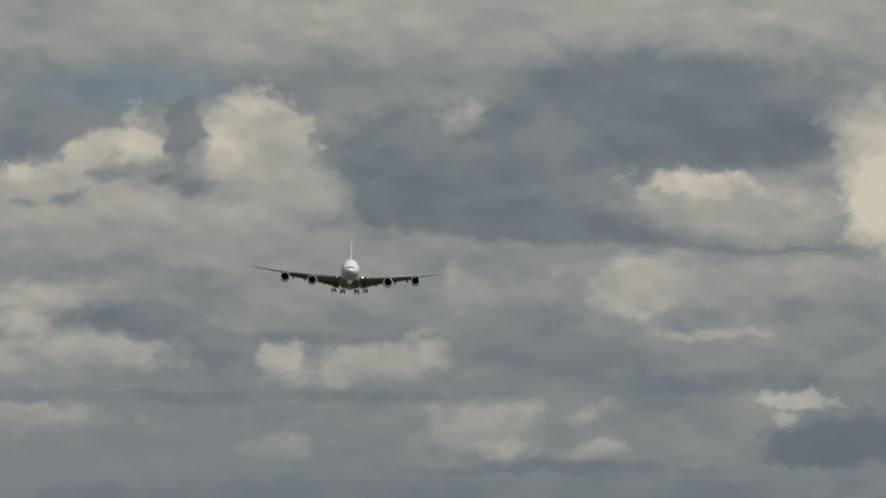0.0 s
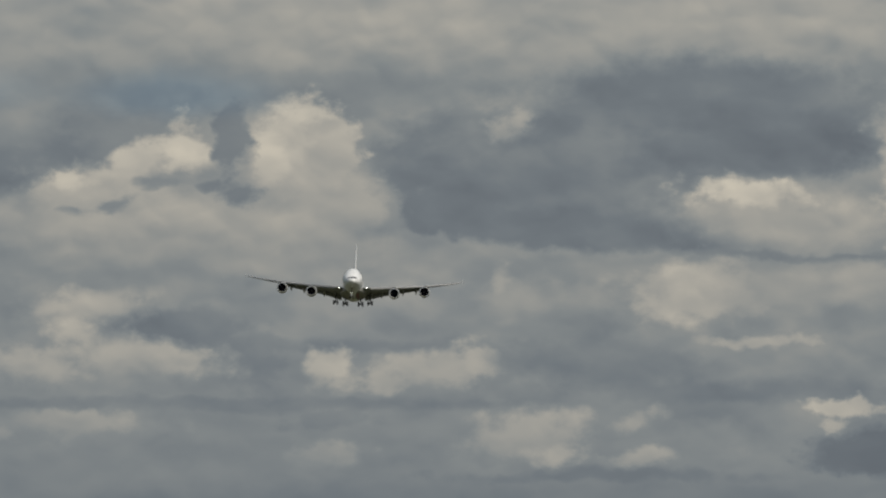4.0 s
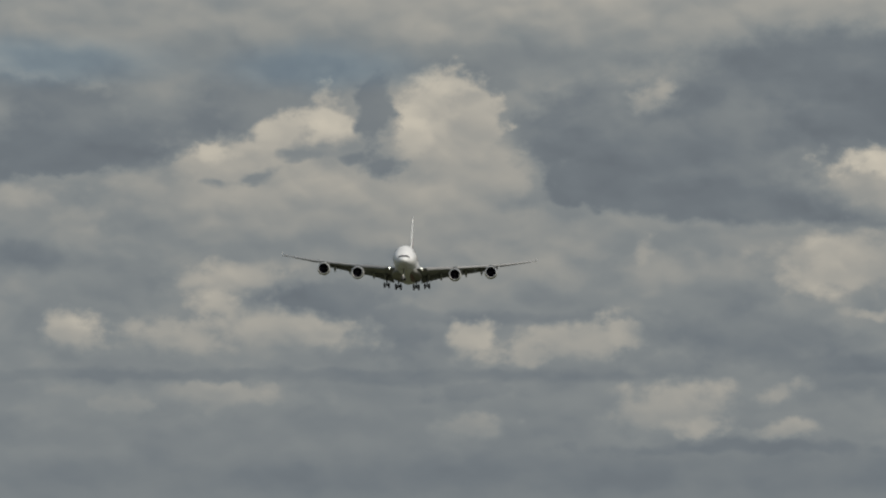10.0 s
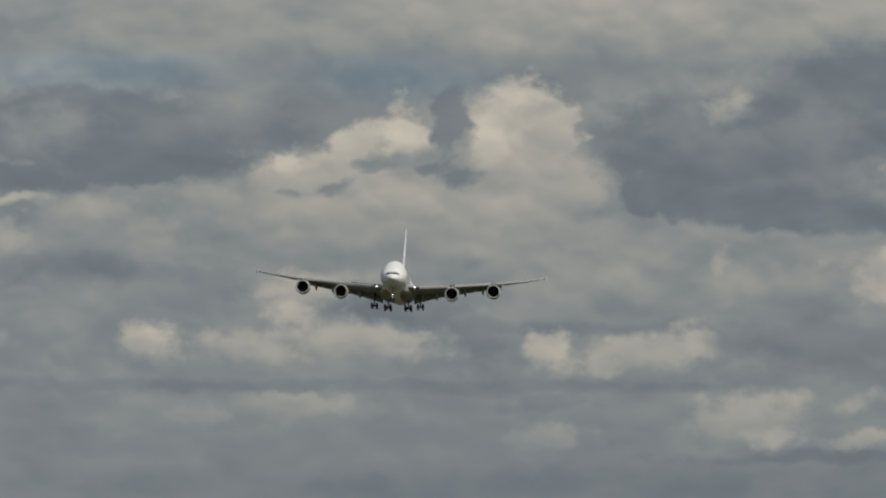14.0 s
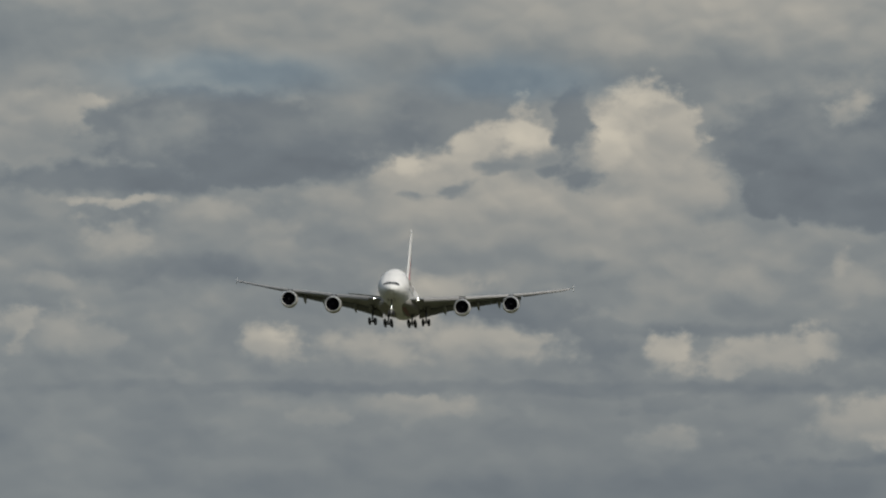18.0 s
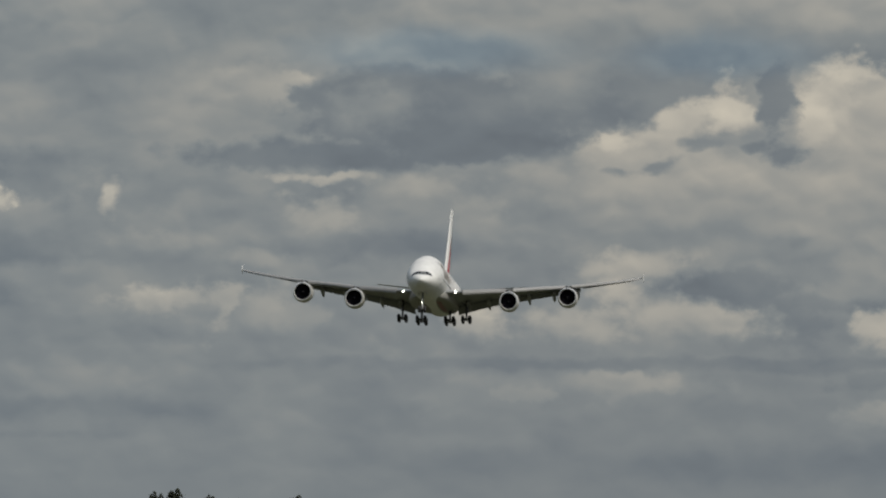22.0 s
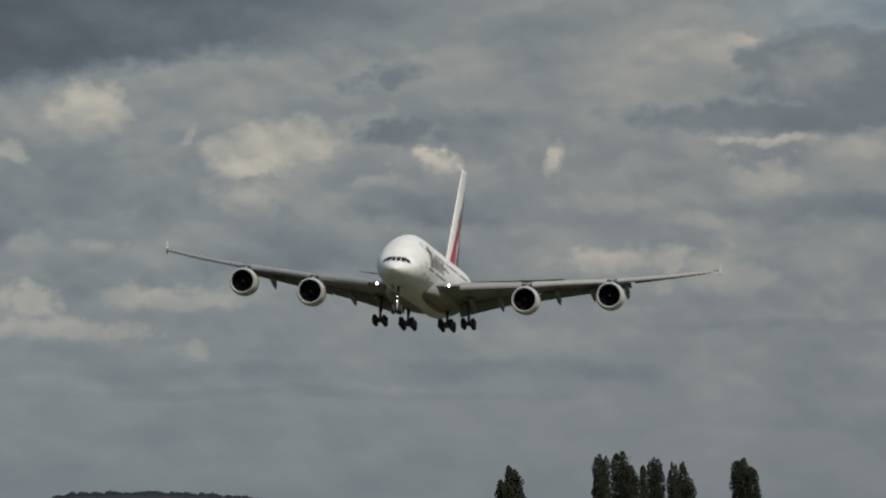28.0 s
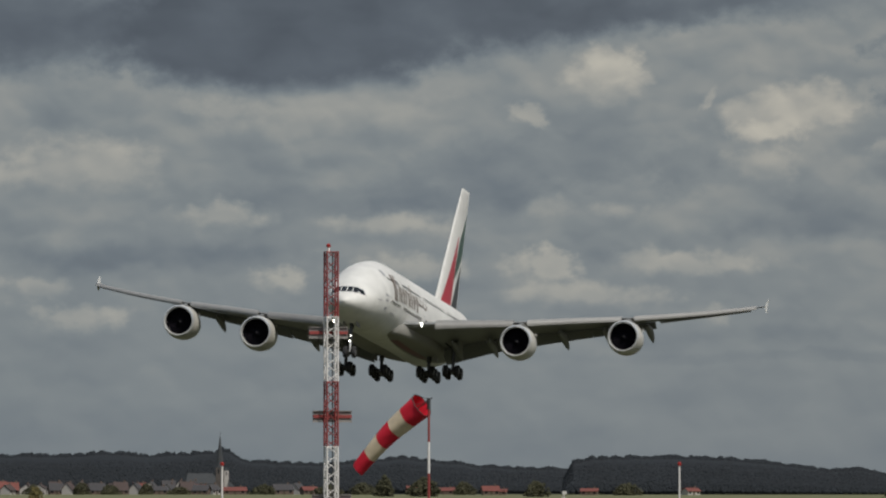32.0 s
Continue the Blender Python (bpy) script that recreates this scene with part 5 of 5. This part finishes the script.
def sock_pole(u, d):
    ob = new("windsock_pole")
    ob.matrix_basis = Matrix.Translation(place(u, d))
    v, f = block(-0.4, 0.4, -0.4, 0.4, -0.15, 0.15)
    shape("footing", v, f, CONCRETE, ob, smooth=False)
    for k, (z0, z1) in enumerate(((0.15, 1.9), (1.9, 3.0), (3.0, 4.4), (4.4, 5.55), (5.55, 6.6), (6.6, 7.7))):
        v, f = rod((0, 0, z0), (0, 0, z1), 0.055 - 0.003 * k, 0.053 - 0.003 * k, 10)
        shape("pole_length", v, f, MAST_WHITE if k % 2 == 0 else MAST_RED, ob)
    v, f = rod((0, 0, 7.7), (0, 0, 8.08), 0.06, n=10)
    shape("swivel", v, f, STEEL, ob, "dark steel swivel head")
    return tagged(ob, "slim red and white windsock pole", "pole")


def windsock():
    """Built with its mouth's hub at the origin and its tail along +x."""
    ob = new("windsock")
    n, length = 28, 3.25
    def ring(f):
        sag = 0.42 * f * f
        r = 0.43 - 0.18 * f
        out = []
        for j in range(n):
            a = 2 * math.pi * j / n
            rr = r * (1 + 0.05 * math.sin(3 * a + 6 * f) * f + 0.03 * math.sin(5 * a - 9 * f))
            z = rr * math.sin(a)
            if math.sin(a) > 0:
                z *= 1 - 0.12 * f
            out.append((0.34 + length * f, rr * math.cos(a), z - sag))
        return out
    for k in range(5):
        secs = [ring((k + i / 5) / 5) for i in range(6)]
        inner = [[(x, y * 0.985, z * 0.985) for x, y, z in r] for r in secs[::-1]]
        v, f = rings(secs + inner, cap=False)
        shape("cloth_band", v, f, SOCK_RED if k % 2 == 0 else SOCK_CREAM, ob, "red cloth band" if k % 2 == 0 else "cream cloth band", sharp=80)
    hoop = []
    for k in range(24):
        a, b = 2 * math.pi * k / 24, 2 * math.pi * (k + 1) / 24
        hoop.append(rod((0.34, 0.44 * math.cos(a), 0.44 * math.sin(a)), (0.34, 0.44 * math.cos(b), 0.44 * math.sin(b)), 0.013, n=5))
    v, f = joined(*hoop)
    shape("hoop", v, f, STEEL, ob)
    v, f = joined(*[rod((-0.02, 0, 0), (0.34, 0.43 * math.cos(a), 0.43 * math.sin(a)), 0.009, n=5) for a in (0.0, 1.57, 3.14, 4.71)], rod((-0.15, 0, 0), (1.1, 0, 0), 0.02, n=6))
    shape("stay", v, f, STEEL, ob)
    return tagged(ob, "red and cream striped windsock, half filled", "windsock")


sock_pole(-27.84, 218)
sock = windsock()


def light_pole(u, d, top):
    ob = new("light_pole")
    ob.matrix_basis = Matrix.Translation(place(u, d))
    v, f = block(-0.35, 0.35, -0.35, 0.35, -0.15, 0.12)
    shape("footing", v, f, CONCRETE, ob, smooth=False)
    v, f = rod((0, 0, 0.1), (0, 0, top - 0.4), 0.11, 0.09, 10)
    shape("pole", v, f, MAST_WHITE, ob)
    v, f = turned([(top - 0.4, 0.12), (top - 0.34, 0.2), (top - 0.1, 0.2), (top, 0.12), (top + 0.02, 0.01)], 14, "z", True)
    shape("red_lamp_head", v, f, BEACON, ob, "red lamp head")
    return tagged(ob, "white post with a red lamp head", "light pole", "airfield light poles")


light_pole(-31.59, 700, 7.4)
light_pole(-23.25, 700, 7.4)


def floodlight(u, d):
    ob = new("floodlight")
    ob.matrix_basis = Matrix.Translation(place(u, d))
    v, f = rod((0, 0, -0.1), (0, 0, 4.5), 0.04, n=8)
    shape("post", v, f, MAST_WHITE, ob)
    v, f = block(-0.08, 0.17, -0.15, 0.08, 4.5, 4.7)
    shape("lamp_box", v, f, MAST_WHITE, ob, smooth=False)
    v, f = block(-0.09, 0.09, -0.1, 0.08, 4.1, 4.3)
    shape("control_box", v, f, MAST_WHITE, ob, smooth=False)
    return tagged(ob, "small white floodlight on a thin post", "floodlight")


floodlight(-25.32, 450)


# ---- what moves ----
FLIGHT = [
    (0, pose(-36.28, 2773.61, 125.54, -1.881, -4.077, -89.090)),
    (0.5, pose(-37.95, 2745.03, 124.25, -1.874, -4.072, -89.176)),
    (1, pose(-39.81, 2716.12, 122.77, -1.867, -4.068, -89.258)),
    (1.5, pose(-41.37, 2686.89, 121.39, -1.859, -4.063, -89.338)),
    (2, pose(-43.37, 2657.38, 119.56, -1.852, -4.059, -89.414)),
    (2.5, pose(-44.51, 2627.56, 118.07, -1.844, -4.054, -89.487)),
    (3, pose(-46.36, 2597.46, 116.30, -1.837, -4.050, -89.557)),
    (3.5, pose(-47.87, 2567.06, 115.19, -1.830, -4.045, -89.624)),
    (5.5, pose(-54.64, 2442.99, 108.29, -1.801, -4.027, -89.860)),
    (6, pose(-56.14, 2411.39, 106.58, -1.794, -4.022, -89.911)),
    (6.5, pose(-57.86, 2379.56, 104.82, -1.723, -4.018, -89.959)),
    (7, pose(-59.76, 2347.52, 103.21, -1.653, -4.013, -90.004)),
    (7.5, pose(-61.28, 2315.27, 101.91, -1.583, -4.009, -90.046)),
    (8, pose(-62.98, 2282.83, 100.61, -1.512, -4.004, -90.085)),
    (8.5, pose(-64.58, 2250.23, 99.03, -1.442, -4.000, -90.120)),
    (9, pose(-66.30, 2217.45, 97.73, -1.370, -3.995, -90.152)),
    (9.5, pose(-68.09, 2184.51, 96.17, -1.396, -3.991, -90.181)),
    (10, pose(-69.73, 2151.44, 94.60, -1.421, -3.986, -90.208)),
    (10.5, pose(-71.12, 2118.23, 92.95, -1.445, -3.982, -90.230)),
    (11, pose(-73.05, 2084.89, 91.19, -1.471, -3.977, -90.250)),
    (11.5, pose(-74.60, 2051.46, 88.96, -1.496, -3.972, -90.267)),
    (12, pose(-76.62, 2017.87, 87.44, -1.521, -3.968, -90.280)),
    (12.5, pose(-78.15, 1984.21, 85.95, -1.546, -3.963, -90.291)),
    (13, pose(-80.54, 1950.42, 84.37, -1.571, -3.959, -90.298)),
    (13.5, pose(-82.12, 1916.58, 82.96, -1.611, -3.954, -90.302)),
    (14, pose(-84.16, 1882.67, 81.11, -1.652, -3.950, -90.303)),
    (14.5, pose(-85.73, 1848.69, 79.87, -1.576, -3.945, -90.301)),
    (16.5, pose(-93.52, 1712.41, 72.97, -1.274, -3.927, -90.260)),
    (17, pose(-95.87, 1678.27, 71.07, -1.198, -3.923, -90.242)),
    (17.5, pose(-97.73, 1644.16, 69.20, -1.347, -3.918, -90.221)),
    (18, pose(-99.83, 1610.04, 67.61, -1.496, -3.913, -90.197)),
    (18.5, pose(-101.82, 1575.94, 65.94, -1.645, -3.909, -90.170)),
    (19, pose(-103.93, 1541.88, 64.16, -1.793, -3.904, -90.139)),
    (19.5, pose(-105.66, 1507.86, 62.58, -1.272, -3.900, -90.105)),
    (20, pose(-107.64, 1473.88, 60.93, -0.750, -3.895, -90.069)),
    (20.5, pose(-109.41, 1439.99, 58.88, -0.229, -3.891, -90.029)),
    (21, pose(-111.73, 1406.15, 56.79, -0.619, -3.886, -89.986)),
    (21.5, pose(-113.69, 1372.38, 55.36, -1.010, -3.882, -89.939)),
    (22, pose(-116.04, 1338.68, 53.83, -1.401, -3.877, -89.890)),
    (22.5, pose(-117.89, 1305.12, 52.17, -1.055, -3.873, -89.838)),
    (23, pose(-120.55, 1271.59, 50.67, -0.710, -3.868, -89.782)),
    (23.5, pose(-122.77, 1238.22, 49.14, -1.382, -3.864, -89.723)),
    (24, pose(-125.48, 1204.93, 47.68, -2.054, -3.859, -89.661)),
    (24.5, pose(-127.40, 1171.85, 46.32, -1.891, -3.855, -89.596)),
    (26.5, pose(-137.93, 1040.87, 39.56, -1.235, -3.836, -89.305)),
    (27, pose(-140.62, 1008.55, 38.12, -1.442, -3.832, -89.224)),
    (27.5, pose(-142.84, 976.49, 36.63, -1.969, -3.877, -89.140)),
    (28, pose(-145.50, 944.58, 35.16, -2.496, -3.923, -89.053)),
    (28.5, pose(-147.63, 912.98, 33.52, -2.066, -4.068, -88.963)),
    (29, pose(-150.31, 881.53, 31.70, -1.634, -4.214, -88.869)),
    (29.5, pose(-152.39, 850.41, 30.07, -1.203, -4.659, -88.773)),
    (30, pose(-155.18, 819.43, 28.14, -1.110, -5.055, -88.673)),
    (30.5, pose(-157.88, 791.14, 26.47, -1.156, -5.175, -88.570)),
    (31, pose(-163.59, 773.05, 24.65, -1.685, -5.296, -88.465)),
    (31.5, pose(-168.39, 752.46, 23.04, -1.971, -5.291, -88.355)),
    (32, pose(-174.32, 733.04, 21.29, -2.230, -5.286, -88.243)),
]


def motions():
    walk(airliner, FLIGHT)
    # the sock swings a little on its swivel: turn about the pole, and droop
    hub = place(-27.84, 218, 8.02)
    swing = [(0, 0, 0), (6, 3, -3), (12, -3, 3), (18, 3, -2), (24, -2, 3), (28.0, 0, -4), (29.0, -4, -8), (29.5, -3, -8), (30.0, 0, -7), (30.5, 4, 4), (31.0, 4, 5), (31.5, 4, -1), (32.0, 8, -4)]
    rows = []
    for t, turn, lift in swing:
        m = Matrix.Translation(hub) @ pose(0, 0, 0, 0, 0, 141 + 12.6 + turn) @ pose(0, 0, 0, 0, 29 - lift, 0)
        rows.append((t, m))
    walk(sock, rows)


motions()
